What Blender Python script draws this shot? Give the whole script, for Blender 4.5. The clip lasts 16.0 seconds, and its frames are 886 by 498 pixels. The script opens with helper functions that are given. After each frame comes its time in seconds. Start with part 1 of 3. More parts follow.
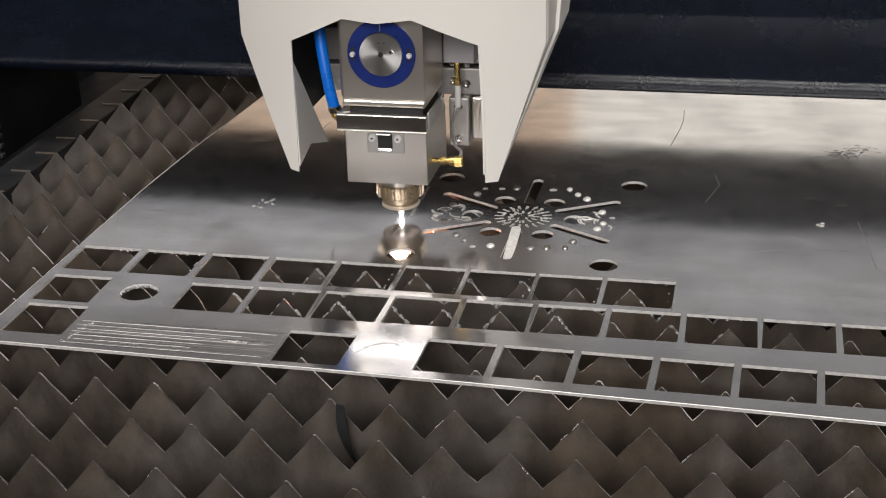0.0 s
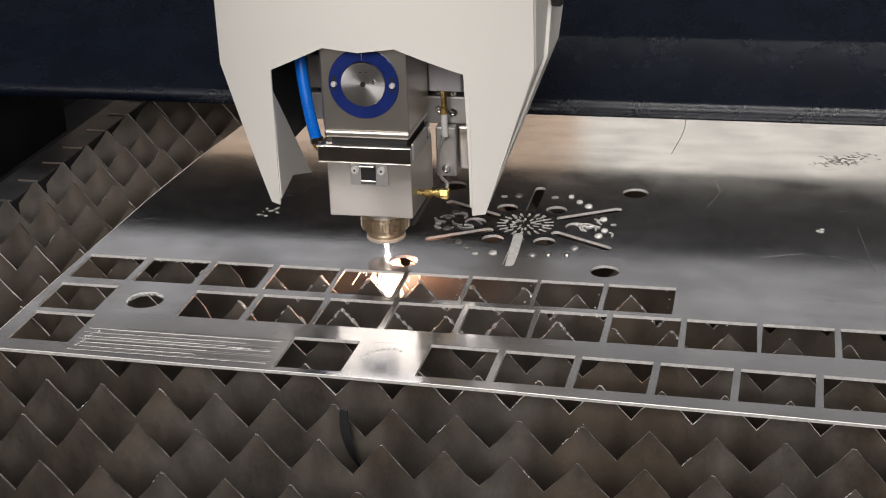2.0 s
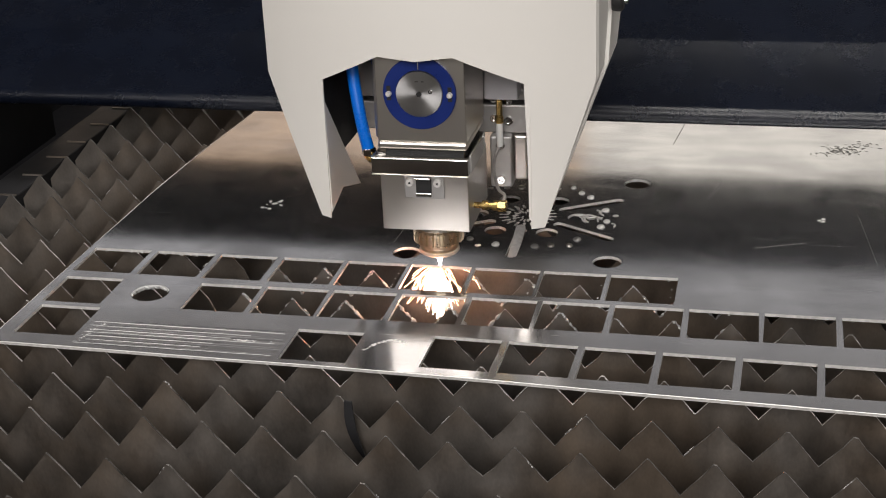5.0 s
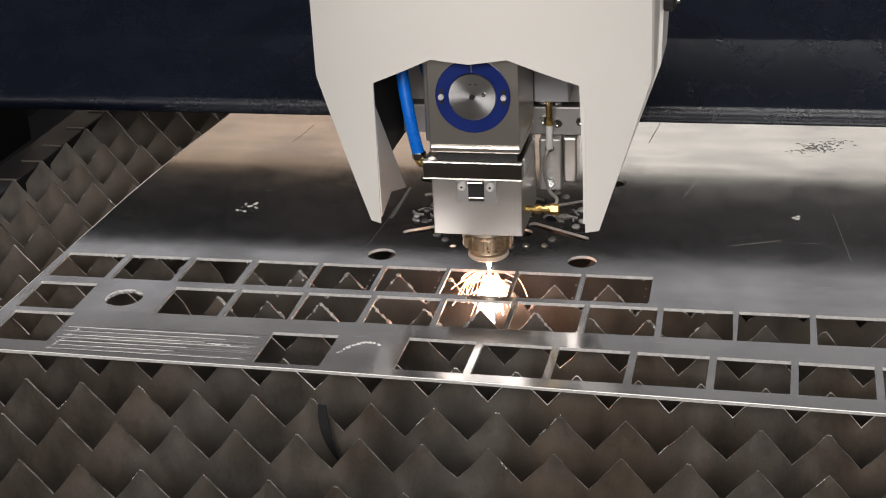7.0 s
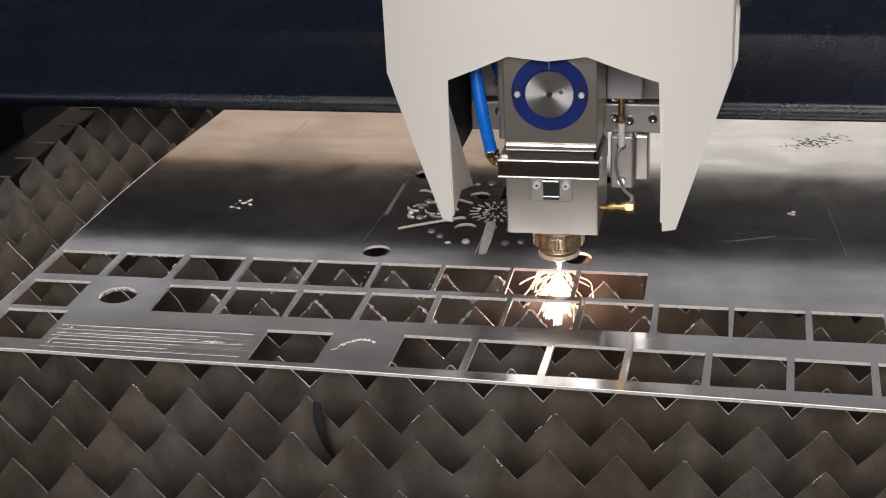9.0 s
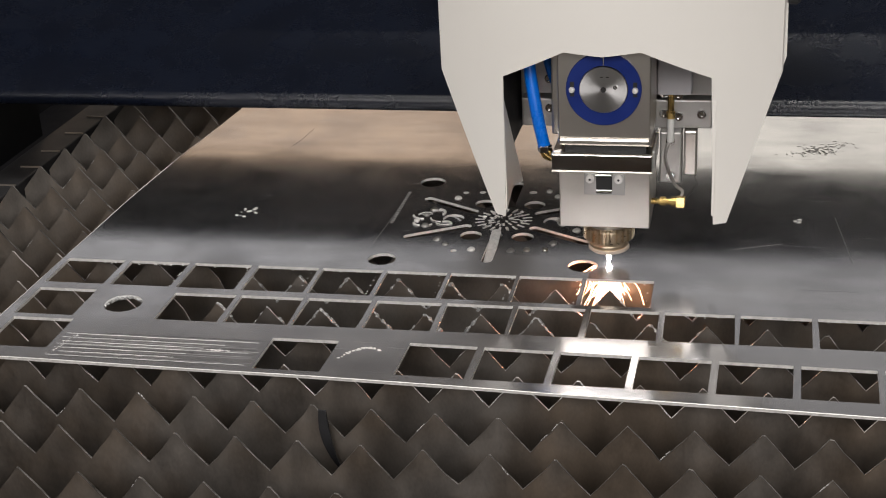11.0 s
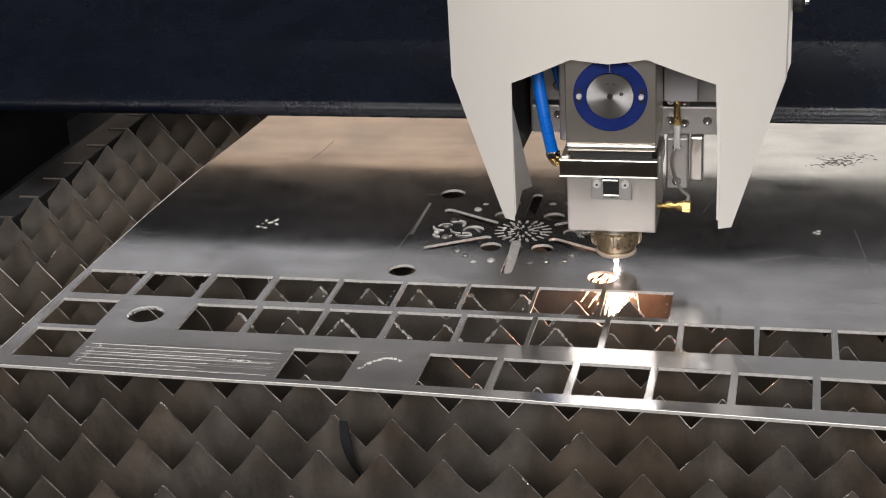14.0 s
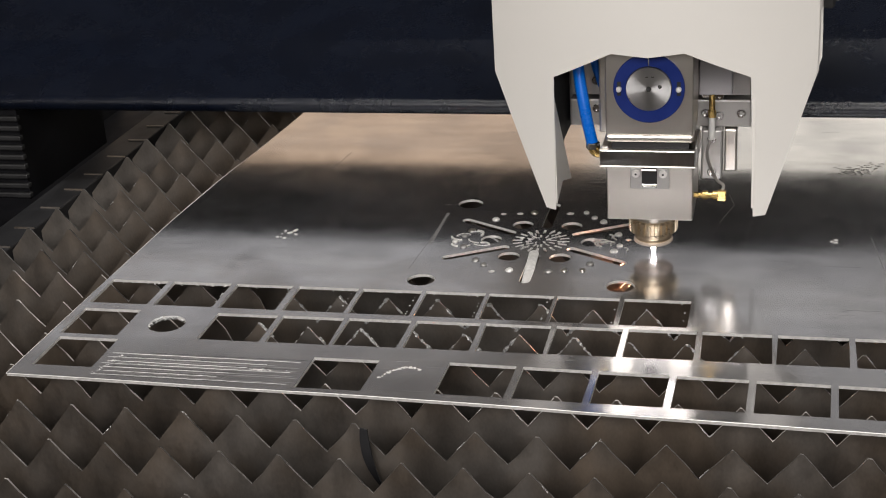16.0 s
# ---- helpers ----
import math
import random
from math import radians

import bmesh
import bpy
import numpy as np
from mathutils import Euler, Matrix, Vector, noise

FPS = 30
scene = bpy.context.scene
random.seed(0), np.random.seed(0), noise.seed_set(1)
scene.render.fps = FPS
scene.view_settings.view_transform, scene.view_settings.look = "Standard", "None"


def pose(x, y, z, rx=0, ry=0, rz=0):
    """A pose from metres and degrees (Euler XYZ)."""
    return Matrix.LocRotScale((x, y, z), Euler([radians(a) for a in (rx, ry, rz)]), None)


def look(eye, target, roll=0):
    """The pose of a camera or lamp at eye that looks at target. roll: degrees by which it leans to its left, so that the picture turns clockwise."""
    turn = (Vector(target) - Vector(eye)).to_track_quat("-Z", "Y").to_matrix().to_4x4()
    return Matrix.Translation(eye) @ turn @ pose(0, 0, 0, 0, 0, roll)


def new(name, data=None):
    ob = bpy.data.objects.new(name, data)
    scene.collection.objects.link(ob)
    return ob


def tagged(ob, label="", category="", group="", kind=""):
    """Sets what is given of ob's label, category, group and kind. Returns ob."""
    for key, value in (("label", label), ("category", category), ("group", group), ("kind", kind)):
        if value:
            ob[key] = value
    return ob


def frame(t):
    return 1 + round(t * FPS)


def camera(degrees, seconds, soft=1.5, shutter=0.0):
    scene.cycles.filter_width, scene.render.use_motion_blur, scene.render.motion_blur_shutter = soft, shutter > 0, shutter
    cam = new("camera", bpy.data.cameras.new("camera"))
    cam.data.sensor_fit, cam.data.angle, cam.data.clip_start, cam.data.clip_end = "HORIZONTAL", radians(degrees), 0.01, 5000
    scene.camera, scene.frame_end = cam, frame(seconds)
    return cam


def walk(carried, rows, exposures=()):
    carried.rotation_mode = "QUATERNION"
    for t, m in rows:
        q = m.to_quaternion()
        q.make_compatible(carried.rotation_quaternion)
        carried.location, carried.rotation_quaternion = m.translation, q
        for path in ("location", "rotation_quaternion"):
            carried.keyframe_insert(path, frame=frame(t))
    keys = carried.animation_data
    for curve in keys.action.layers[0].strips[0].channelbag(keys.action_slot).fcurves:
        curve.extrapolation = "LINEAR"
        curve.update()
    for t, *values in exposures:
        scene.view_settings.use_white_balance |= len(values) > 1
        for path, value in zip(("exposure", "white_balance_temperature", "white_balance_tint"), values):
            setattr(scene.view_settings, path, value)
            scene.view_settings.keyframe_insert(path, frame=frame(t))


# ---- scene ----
cam = camera(34.12, 16.0, soft=1.05)
PATH = [
    (0.0, (0.7718, -1.4603, 0.6777), (0.4447, -0.0302, 0.0391), -1.81),
    (0.5, (0.7753, -1.4644, 0.6783), (0.4465, -0.0331, 0.0433), -1.95),
    (1.0, (0.7788, -1.4699, 0.6813), (0.4475, -0.0392, 0.0461), -2.05),
    (1.5, (0.7792, -1.4747, 0.6787), (0.4456, -0.0415, 0.0506), -2.06),
    (2.0, (0.7800, -1.4746, 0.6811), (0.4449, -0.0419, 0.0526), -2.14),
    (2.5, (0.7796, -1.4789, 0.6801), (0.4432, -0.0459, 0.0530), -2.23),
    (3.0, (0.7829, -1.4811, 0.6804), (0.4443, -0.0481, 0.0544), -2.30),
    (3.5, (0.7809, -1.4822, 0.6839), (0.4441, -0.0498, 0.0555), -2.23),
    (6.0, (0.7857, -1.4781, 0.6853), (0.4509, -0.0516, 0.0428), -2.87),
    (6.5, (0.7895, -1.4751, 0.6820), (0.4592, -0.0480, 0.0382), -3.02),
    (7.0, (0.7946, -1.4756, 0.6866), (0.4712, -0.0452, 0.0468), -2.87),
    (7.5, (0.7903, -1.4766, 0.6846), (0.4617, -0.0494, 0.0403), -2.76),
    (8.0, (0.7909, -1.4723, 0.6820), (0.4648, -0.0454, 0.0358), -2.90),
    (8.5, (0.7914, -1.4691, 0.6826), (0.4783, -0.0388, 0.0374), -2.85),
    (9.0, (0.7934, -1.4712, 0.6862), (0.4761, -0.0417, 0.0414), -2.93),
    (11.5, (0.7928, -1.4691, 0.6840), (0.4690, -0.0360, 0.0505), -3.05),
    (12.0, (0.7870, -1.4705, 0.6826), (0.4649, -0.0364, 0.0505), -3.03),
    (12.5, (0.7939, -1.4694, 0.6875), (0.4572, -0.0401, 0.0521), -3.24),
    (13.0, (0.7856, -1.4729, 0.6916), (0.4507, -0.0434, 0.0558), -3.25),
    (13.5, (0.7890, -1.4766, 0.6905), (0.4512, -0.0441, 0.0628), -3.24),
    (14.0, (0.7925, -1.4784, 0.6884), (0.4490, -0.0453, 0.0651), -3.33),
    (14.5, (0.7935, -1.4764, 0.6906), (0.4420, -0.0466, 0.0644), -3.46),
    (15.0, (0.7921, -1.4784, 0.6912), (0.4359, -0.0483, 0.0683), -3.54),
    (15.5, (0.7904, -1.4825, 0.6953), (0.4302, -0.0522, 0.0751), -3.65),
    (16.0, (0.7909, -1.4882, 0.6919), (0.4306, -0.0544, 0.0800), -3.69),
]
walk(cam, [(t, look(eye, target, roll)) for t, eye, target, roll in PATH])

# ---- light: a workshop hall with a window, a ceiling lamp and added far panels ----
world = bpy.data.worlds.new("hall_air")
scene.world = world
world.use_nodes = True
world.node_tree.nodes["Background"].inputs[0].default_value = (0.62, 0.66, 0.72, 1)
world.node_tree.nodes["Background"].inputs[1].default_value = 0.02
scene.view_settings.exposure = 0.0


def area(name, eye, target, sx, sy, power, colour):
    data = bpy.data.lights.new(name, "AREA")
    data.shape, data.size, data.size_y, data.energy, data.color = "RECTANGLE", sx, sy, power, colour
    ob = new(name, data)
    ob.matrix_basis = look(eye, target)
    return ob


area("window_light", (0.9, -5.2, 2.90), (0.7, 0.0, 0.0), 4.8, 2.0, 280, (1.0, 0.95, 0.915))
area("ceiling_light", (0.8, -0.55, 3.6), (0.5, 0.1, 0.0), 2.4, 0.9, 95, (1.0, 0.97, 0.92))
# unseen strips added behind the gantry as the bright band the sheet mirrors
area("far_window_light", (-2.4, 6.2, 1.80), (-2.4, 0.0, 1.80), 4.4, 1.05, 12.5, (1.0, 0.70, 0.48))
area("far_window_light", (2.1, 6.2, 1.80), (2.1, 0.0, 1.80), 5.0, 1.05, 21, (1.0, 0.93, 0.82))
# unseen panels added high on the far side to brighten the sheet's reflection
area("far_roof_light", (-2.9, 6.2, 2.90), (-2.0, 0.0, 2.2), 4.2, 0.75, 5.6, (0.97, 0.97, 1.0))
area("far_roof_light", (-2.9, 6.2, 3.80), (-2.0, 0.0, 2.6), 4.2, 0.9, 0.9, (0.97, 0.97, 1.0))
area("far_roof_light", (2.0, 6.2, 2.85), (1.6, 0.0, 2.2), 4.8, 0.75, 4.8, (0.97, 0.97, 1.0))
area("far_roof_light", (2.0, 6.2, 3.75), (1.6, 0.0, 2.6), 4.8, 0.95, 3.2, (0.97, 0.97, 1.0))


# ---- materials ----
def material(name, colour, rough=0.5, metal=0.0, vary=0.25, scale=40.0, bump=0.15, fine=400.0, stretch=(1, 1, 1),
             rough_vary=0.1, per_object=0.0, coat=0.0, tint=None, tint_scale=6.0, dist=0.0008, gloss=0.5):
    """Principled surface with large stains, fine grain and relief."""
    m = bpy.data.materials.new(name)
    m.use_nodes = True
    nodes, links = m.node_tree.nodes, m.node_tree.links
    b = nodes["Principled BSDF"]
    b.inputs["Metallic"].default_value = metal
    b.inputs["Coat Weight"].default_value = coat
    co = nodes.new("ShaderNodeTexCoord")
    mp = nodes.new("ShaderNodeMapping")
    mp.inputs["Scale"].default_value = stretch
    links.new(co.outputs["Object"], mp.inputs["Vector"])
    big = nodes.new("ShaderNodeTexNoise")
    big.inputs["Scale"].default_value, big.inputs["Detail"].default_value = scale, 6
    small = nodes.new("ShaderNodeTexNoise")
    small.inputs["Scale"].default_value, small.inputs["Detail"].default_value = fine, 3
    links.new(mp.outputs["Vector"], big.inputs["Vector"])
    links.new(mp.outputs["Vector"], small.inputs["Vector"])
    mix = nodes.new("ShaderNodeMath")
    mix.operation = "MULTIPLY_ADD"
    mix.inputs[1].default_value = 0.35
    links.new(small.outputs["Fac"], mix.inputs[0])
    links.new(big.outputs["Fac"], mix.inputs[2])
    ramp = nodes.new("ShaderNodeMapRange")
    ramp.inputs["From Min"].default_value, ramp.inputs["From Max"].default_value = 0.4, 0.95
    ramp.inputs["To Min"].default_value, ramp.inputs["To Max"].default_value = 1 - vary, 1 + vary
    links.new(mix.outputs[0], ramp.inputs["Value"])
    source = ramp.outputs["Result"]
    if per_object:
        info = nodes.new("ShaderNodeObjectInfo")
        r2 = nodes.new("ShaderNodeMapRange")
        r2.inputs["To Min"].default_value, r2.inputs["To Max"].default_value = 1 - per_object, 1 + per_object
        links.new(info.outputs["Random"], r2.inputs["Value"])
        mul = nodes.new("ShaderNodeMath")
        mul.operation = "MULTIPLY"
        links.new(source, mul.inputs[0])
        links.new(r2.outputs["Result"], mul.inputs[1])
        source = mul.outputs[0]
    base = nodes.new("ShaderNodeMix")
    base.data_type = "RGBA"
    base.inputs["A"].default_value = (*colour, 1)
    base.inputs["B"].default_value = (*(tint or colour), 1)
    stain = nodes.new("ShaderNodeTexNoise")
    stain.inputs["Scale"].default_value, stain.inputs["Detail"].default_value = tint_scale, 4
    links.new(co.outputs["Object"], stain.inputs["Vector"])
    sr = nodes.new("ShaderNodeMapRange")
    sr.inputs["From Min"].default_value, sr.inputs["From Max"].default_value = 0.42, 0.66
    links.new(stain.outputs["Fac"], sr.inputs["Value"])
    links.new(sr.outputs["Result"], base.inputs["Factor"])
    scale_colour = nodes.new("ShaderNodeVectorMath")
    scale_colour.operation = "SCALE"
    links.new(base.outputs["Result"], scale_colour.inputs[0])
    links.new(source, scale_colour.inputs["Scale"])
    links.new(scale_colour.outputs["Vector"], b.inputs["Base Color"])
    rr = nodes.new("ShaderNodeMapRange")
    rr.inputs["From Min"].default_value, rr.inputs["From Max"].default_value = 0.3, 0.9
    rr.inputs["To Min"].default_value, rr.inputs["To Max"].default_value = max(0.02, rough - rough_vary), min(1, rough + rough_vary)
    links.new(mix.outputs[0], rr.inputs["Value"])
    links.new(rr.outputs["Result"], b.inputs["Roughness"])
    b.inputs["Specular IOR Level"].default_value = gloss
    if bump:
        bp = nodes.new("ShaderNodeBump")
        bp.inputs["Strength"].default_value, bp.inputs["Distance"].default_value = bump, dist
        links.new(mix.outputs[0], bp.inputs["Height"])
        links.new(bp.outputs["Normal"], b.inputs["Normal"])
    return m


def turned(m):
    """Concentric lathe marks: the gloss stretches round the axis."""
    nodes, links = m.node_tree.nodes, m.node_tree.links
    tan = nodes.new("ShaderNodeTangent")
    tan.direction_type, tan.axis = "RADIAL", "Y"
    b = nodes["Principled BSDF"]
    b.inputs["Anisotropic"].default_value = 0.85
    links.new(tan.outputs["Tangent"], b.inputs["Tangent"])
    return m


def glow(name, colour, strength):
    m = bpy.data.materials.new(name)
    m.use_nodes = True
    b = m.node_tree.nodes["Principled BSDF"]
    b.inputs["Base Color"].default_value = (*colour, 1)
    b.inputs["Emission Color"].default_value = (*colour, 1)
    b.inputs["Emission Strength"].default_value = strength
    return m


SHEET = material("rolled_steel_sheet", (0.52, 0.52, 0.535), 0.155, 1.0, 0.12, 7, 0.03, 160, (0.5, 4, 1), 0.06, tint=(0.40, 0.40, 0.42), tint_scale=8, dist=0.0003)


def handled(m, low, high):
    """Cloudy smears and fine scratches in the gloss of a bare metal sheet."""
    nodes, links = m.node_tree.nodes, m.node_tree.links
    b = nodes["Principled BSDF"]
    co = nodes.new("ShaderNodeTexCoord")
    cloud = nodes.new("ShaderNodeTexNoise")
    cloud.inputs["Scale"].default_value, cloud.inputs["Detail"].default_value, cloud.inputs["Distortion"].default_value = 9, 9, 1.2
    links.new(co.outputs["Object"], cloud.inputs["Vector"])
    turn = nodes.new("ShaderNodeMapping")
    turn.inputs["Rotation"].default_value = (0, 0, 0.5)
    turn.inputs["Scale"].default_value = (2.5, 120, 1)
    links.new(co.outputs["Object"], turn.inputs["Vector"])
    scratch = nodes.new("ShaderNodeTexNoise")
    scratch.inputs["Scale"].default_value, scratch.inputs["Detail"].default_value = 4, 5
    links.new(turn.outputs["Vector"], scratch.inputs["Vector"])
    peak = nodes.new("ShaderNodeMapRange")
    peak.inputs["From Min"].default_value, peak.inputs["From Max"].default_value = 0.66, 0.74
    peak.inputs["To Max"].default_value = 0.14
    links.new(scratch.outputs["Fac"], peak.inputs["Value"])
    span = nodes.new("ShaderNodeMapRange")
    span.inputs["From Min"].default_value, span.inputs["From Max"].default_value = 0.36, 0.66
    span.inputs["To Min"].default_value, span.inputs["To Max"].default_value = low, high
    links.new(cloud.outputs["Fac"], span.inputs["Value"])
    add = nodes.new("ShaderNodeMath")
    links.new(span.outputs["Result"], add.inputs[0])
    links.new(peak.outputs["Result"], add.inputs[1])
    links.new(add.outputs[0], b.inputs["Roughness"])
    # fine scoring scatters part of the gloss widely
    haze = nodes.new("ShaderNodeBsdfAnisotropic")
    haze.inputs["Roughness"].default_value = 0.48
    haze.inputs["Color"].default_value = (0.62, 0.62, 0.64, 1)
    rub = nodes.new("ShaderNodeTexNoise")
    rub.inputs["Scale"].default_value, rub.inputs["Detail"].default_value, rub.inputs["Roughness"].default_value = 5, 10, 0.68
    way = nodes.new("ShaderNodeMapping")
    way.inputs["Rotation"].default_value = (0, 0, 0.12)
    way.inputs["Scale"].default_value = (1.2, 3.6, 1)
    links.new(co.outputs["Object"], way.inputs["Vector"])
    links.new(way.outputs["Vector"], rub.inputs["Vector"])
    share = nodes.new("ShaderNodeMapRange")
    share.inputs["From Min"].default_value, share.inputs["From Max"].default_value = 0.36, 0.68
    share.inputs["To Min"].default_value, share.inputs["To Max"].default_value = 0.10, 0.21
    links.new(rub.outputs["Fac"], share.inputs["Value"])
    both = nodes.new("ShaderNodeMath")
    links.new(share.outputs["Result"], both.inputs[0])
    links.new(peak.outputs["Result"], both.inputs[1])
    blend = nodes.new("ShaderNodeMixShader")
    links.new(both.outputs[0], blend.inputs[0])
    links.new(b.outputs[0], blend.inputs[1])
    links.new(haze.outputs[0], blend.inputs[2])
    links.new(blend.outputs[0], nodes["Material Output"].inputs["Surface"])


handled(SHEET, 0.11, 0.195)
CUT = material("bright_cut_edge", (0.80, 0.785, 0.765), 0.42, 0.35, 0.2, 200, 0.3, 900)
SLAT = material("sooty_steel_slat", (0.300, 0.274, 0.250), 0.48, 0.95, 0.26, 20, 0.14, 300, (1.3, 1, 0.7), 0.10, 0.10, tint=(0.270, 0.220, 0.175), tint_scale=8)
WORN = material("worn_slat_edge", (0.26, 0.25, 0.24), 0.40, 0.7, 0.75, 60, 0.4, 500, rough_vary=0.15, tint=(0.13, 0.12, 0.11), tint_scale=26)
BRIGHT_EDGE = material("bright_tooth_edge", (0.66, 0.64, 0.61), 0.42, 0.5, 0.45, 90, 0.4, 600, rough_vary=0.15, tint=(0.30, 0.28, 0.26), tint_scale=30)
DROSS = material("pale_dross", (0.60, 0.60, 0.60), 0.5, 0.6, 0.4, 300, 0.6, 900)
FRAME = material("dark_bed_frame", (0.016, 0.016, 0.018), 0.55, 0.1, 0.3, 20, 0.2, 300)
NAVY = material("navy_textured_paint", (0.0030, 0.0048, 0.0110), 0.27, 0.0, 0.35, 12, 0.0, 430, rough_vary=0.015, gloss=0.42)


def orange_peel(m, size, height):
    """Coarse pebbled relief of sprayed machine paint."""
    nodes, links = m.node_tree.nodes, m.node_tree.links
    co = nodes.new("ShaderNodeTexCoord")
    grain = nodes.new("ShaderNodeTexNoise")
    grain.inputs["Scale"].default_value, grain.inputs["Detail"].default_value = 1 / size, 1.5
    links.new(co.outputs["Object"], grain.inputs["Vector"])
    relief = nodes.new("ShaderNodeBump")
    relief.inputs["Strength"].default_value, relief.inputs["Distance"].default_value = 1.0, height
    links.new(grain.outputs["Fac"], relief.inputs["Height"])
    links.new(relief.outputs["Normal"], nodes["Principled BSDF"].inputs["Normal"])


orange_peel(NAVY, 0.0019, 0.00060)
BLACK = material("matt_black_panel", (0.006, 0.006, 0.008), 0.6, 0.0, 0.3, 15, 0.1, 300, gloss=0.2)
HOOD = material("cream_powder_coat", (0.77, 0.75, 0.715), 0.45, 0.0, 0.02, 5, 0.06, 900, rough_vary=0.05)
STEEL = material("brushed_stainless", (0.68, 0.645, 0.60), 0.33, 1.0, 0.04, 6, 0.0, 40, (1, 1, 1), 0.0)
CHROME = material("polished_stainless", (0.66, 0.655, 0.65), 0.12, 1.0, 0.06, 30, 0.0, 300, rough_vary=0.04)
ALU = material("anodised_aluminium", (0.52, 0.51, 0.50), 0.42, 0.8, 0.08, 20, 0.0, 400)
DISC = turned(material("turned_aluminium", (0.68, 0.68, 0.69), 0.30, 1.0, 0.06, 40, 0.0, 500))
BLUE = material("blue_anodised_ring", (0.010, 0.028, 0.19), 0.33, 0.25, 0.12, 30, 0.0, 500)
HOSE = material("blue_air_hose", (0.0, 0.16, 0.75), 0.28, 0.0, 0.06, 30, 0.0, 400, coat=0.3)
BRASS = material("brass", (0.66, 0.46, 0.17), 0.24, 1.0, 0.15, 60, 0.05, 500)
BRONZE = material("nickel_nozzle", (0.74, 0.62, 0.46), 0.30, 1.0, 0.12, 80, 0.05, 500)
GRIME = material("dull_grey_grime", (0.38, 0.37, 0.36), 0.45, 0.8, 0.3, 90, 0.2, 500)
PALE = material("pale_grey_enamel", (0.52, 0.51, 0.54), 0.4, 0.1, 0.05, 20, 0.0, 400)
RUBBER = material("black_rubber", (0.015, 0.015, 0.016), 0.55, 0.0, 0.2, 40, 0.1, 500)
SLEEVE = material("white_sleeve", (0.75, 0.75, 0.73), 0.4, 0.0, 0.04, 30, 0.0, 400)
WIRE = material("braided_wire", (0.38, 0.36, 0.34), 0.4, 0.5, 0.2, 200, 0.3, 900)
CERAMIC = material("pale_ceramic", (0.66, 0.56, 0.48), 0.3, 0.2, 0.08, 50, 0.0, 500)
ROOF = material("hall_roof", (0.09, 0.09, 0.10), 0.8, 0.0, 0.2, 1.5, 0.1, 60)
WALL = material("hall_wall_paint", (0.42, 0.39, 0.35), 0.8, 0.0, 0.1, 1.5, 0.1, 60)
FLOOR = material("hall_concrete", (0.13, 0.13, 0.125), 0.7, 0.0, 0.2, 3, 0.2, 80)
PLASMA = glow("plasma", (1.0, 0.93, 0.90), 60)
HOT = glow("white_hot_spark", (1.0, 0.78, 0.62), 18)
EMBER = glow("orange_spark", (1.0, 0.46, 0.26), 14)


# ---- mesh helpers ----
def finish(bm, name, mat, parent=None, smooth=False):
    bmesh.ops.recalc_face_normals(bm, faces=bm.faces)
    me = bpy.data.meshes.new(name)
    bm.to_mesh(me)
    bm.free()
    me.materials.append(mat)
    if smooth:
        me.shade_smooth()
        me.set_sharp_from_angle(angle=radians(35))
    ob = new(name, me)
    ob.parent = parent
    return ob


def part(name, bm, mat, parent, label="", smooth=False):
    return tagged(finish(bm, name, mat, parent, smooth), label)


def box(x0, x1, y0, y1, z0, z1, bevel=0.0, bm=None, segments=2):
    own = bmesh.new()
    bmesh.ops.create_cube(own, size=1)
    bmesh.ops.scale(own, vec=(x1 - x0, y1 - y0, z1 - z0), verts=own.verts)
    bmesh.ops.translate(own, vec=((x0 + x1) / 2, (y0 + y1) / 2, (z0 + z1) / 2), verts=own.verts)
    if bevel:
        bmesh.ops.bevel(own, geom=own.edges[:], offset=bevel, segments=segments, affect="EDGES", profile=0.5)
    if bm is None:
        return own
    tmp = bpy.data.meshes.new("tmp")
    own.to_mesh(tmp)
    own.free()
    bm.from_mesh(tmp)
    bpy.data.meshes.remove(tmp)
    return bm


def lathe(profile, centre=(0, 0, 0), axis="z", segments=40, teeth=0, depth=0.0):
    """Turn (radius, height) pairs round an axis; teeth: a knurled rim."""
    bm = bmesh.new()
    rings = []
    for r, h in profile:
        ring = []
        for i in range(segments):
            a = 2 * math.pi * i / segments
            rad = r
            if teeth and (i * teeth * 2 // segments) % 2:
                rad = r - depth
            u, v = rad * math.cos(a), rad * math.sin(a)
            p = (u, v, h) if axis == "z" else ((u, -h, v) if axis == "y" else (h, u, v))
            ring.append(bm.verts.new((p[0] + centre[0], p[1] + centre[1], p[2] + centre[2])))
        rings.append(ring)
    for a, b in zip(rings, rings[1:]):
        for i in range(segments):
            j = (i + 1) % segments
            bm.faces.new((a[i], a[j], b[j], b[i]))
    bm.faces.new(rings[0])
    bm.faces.new(rings[-1])
    return bm


def prism(points, y0, y1, bevel=0.0):
    """A plate with an (x, z) outline between two depths."""
    bm = bmesh.new()
    a = [bm.verts.new((x, y0, z)) for x, z in points]
    b = [bm.verts.new((x, y1, z)) for x, z in points]
    bm.faces.new(a)
    bm.faces.new(b)
    for i in range(len(a)):
        j = (i + 1) % len(a)
        bm.faces.new((a[i], a[j], b[j], b[i]))
    if bevel:
        bmesh.ops.bevel(bm, geom=bm.edges[:], offset=bevel, segments=2, affect="EDGES", profile=0.5)
    return bm


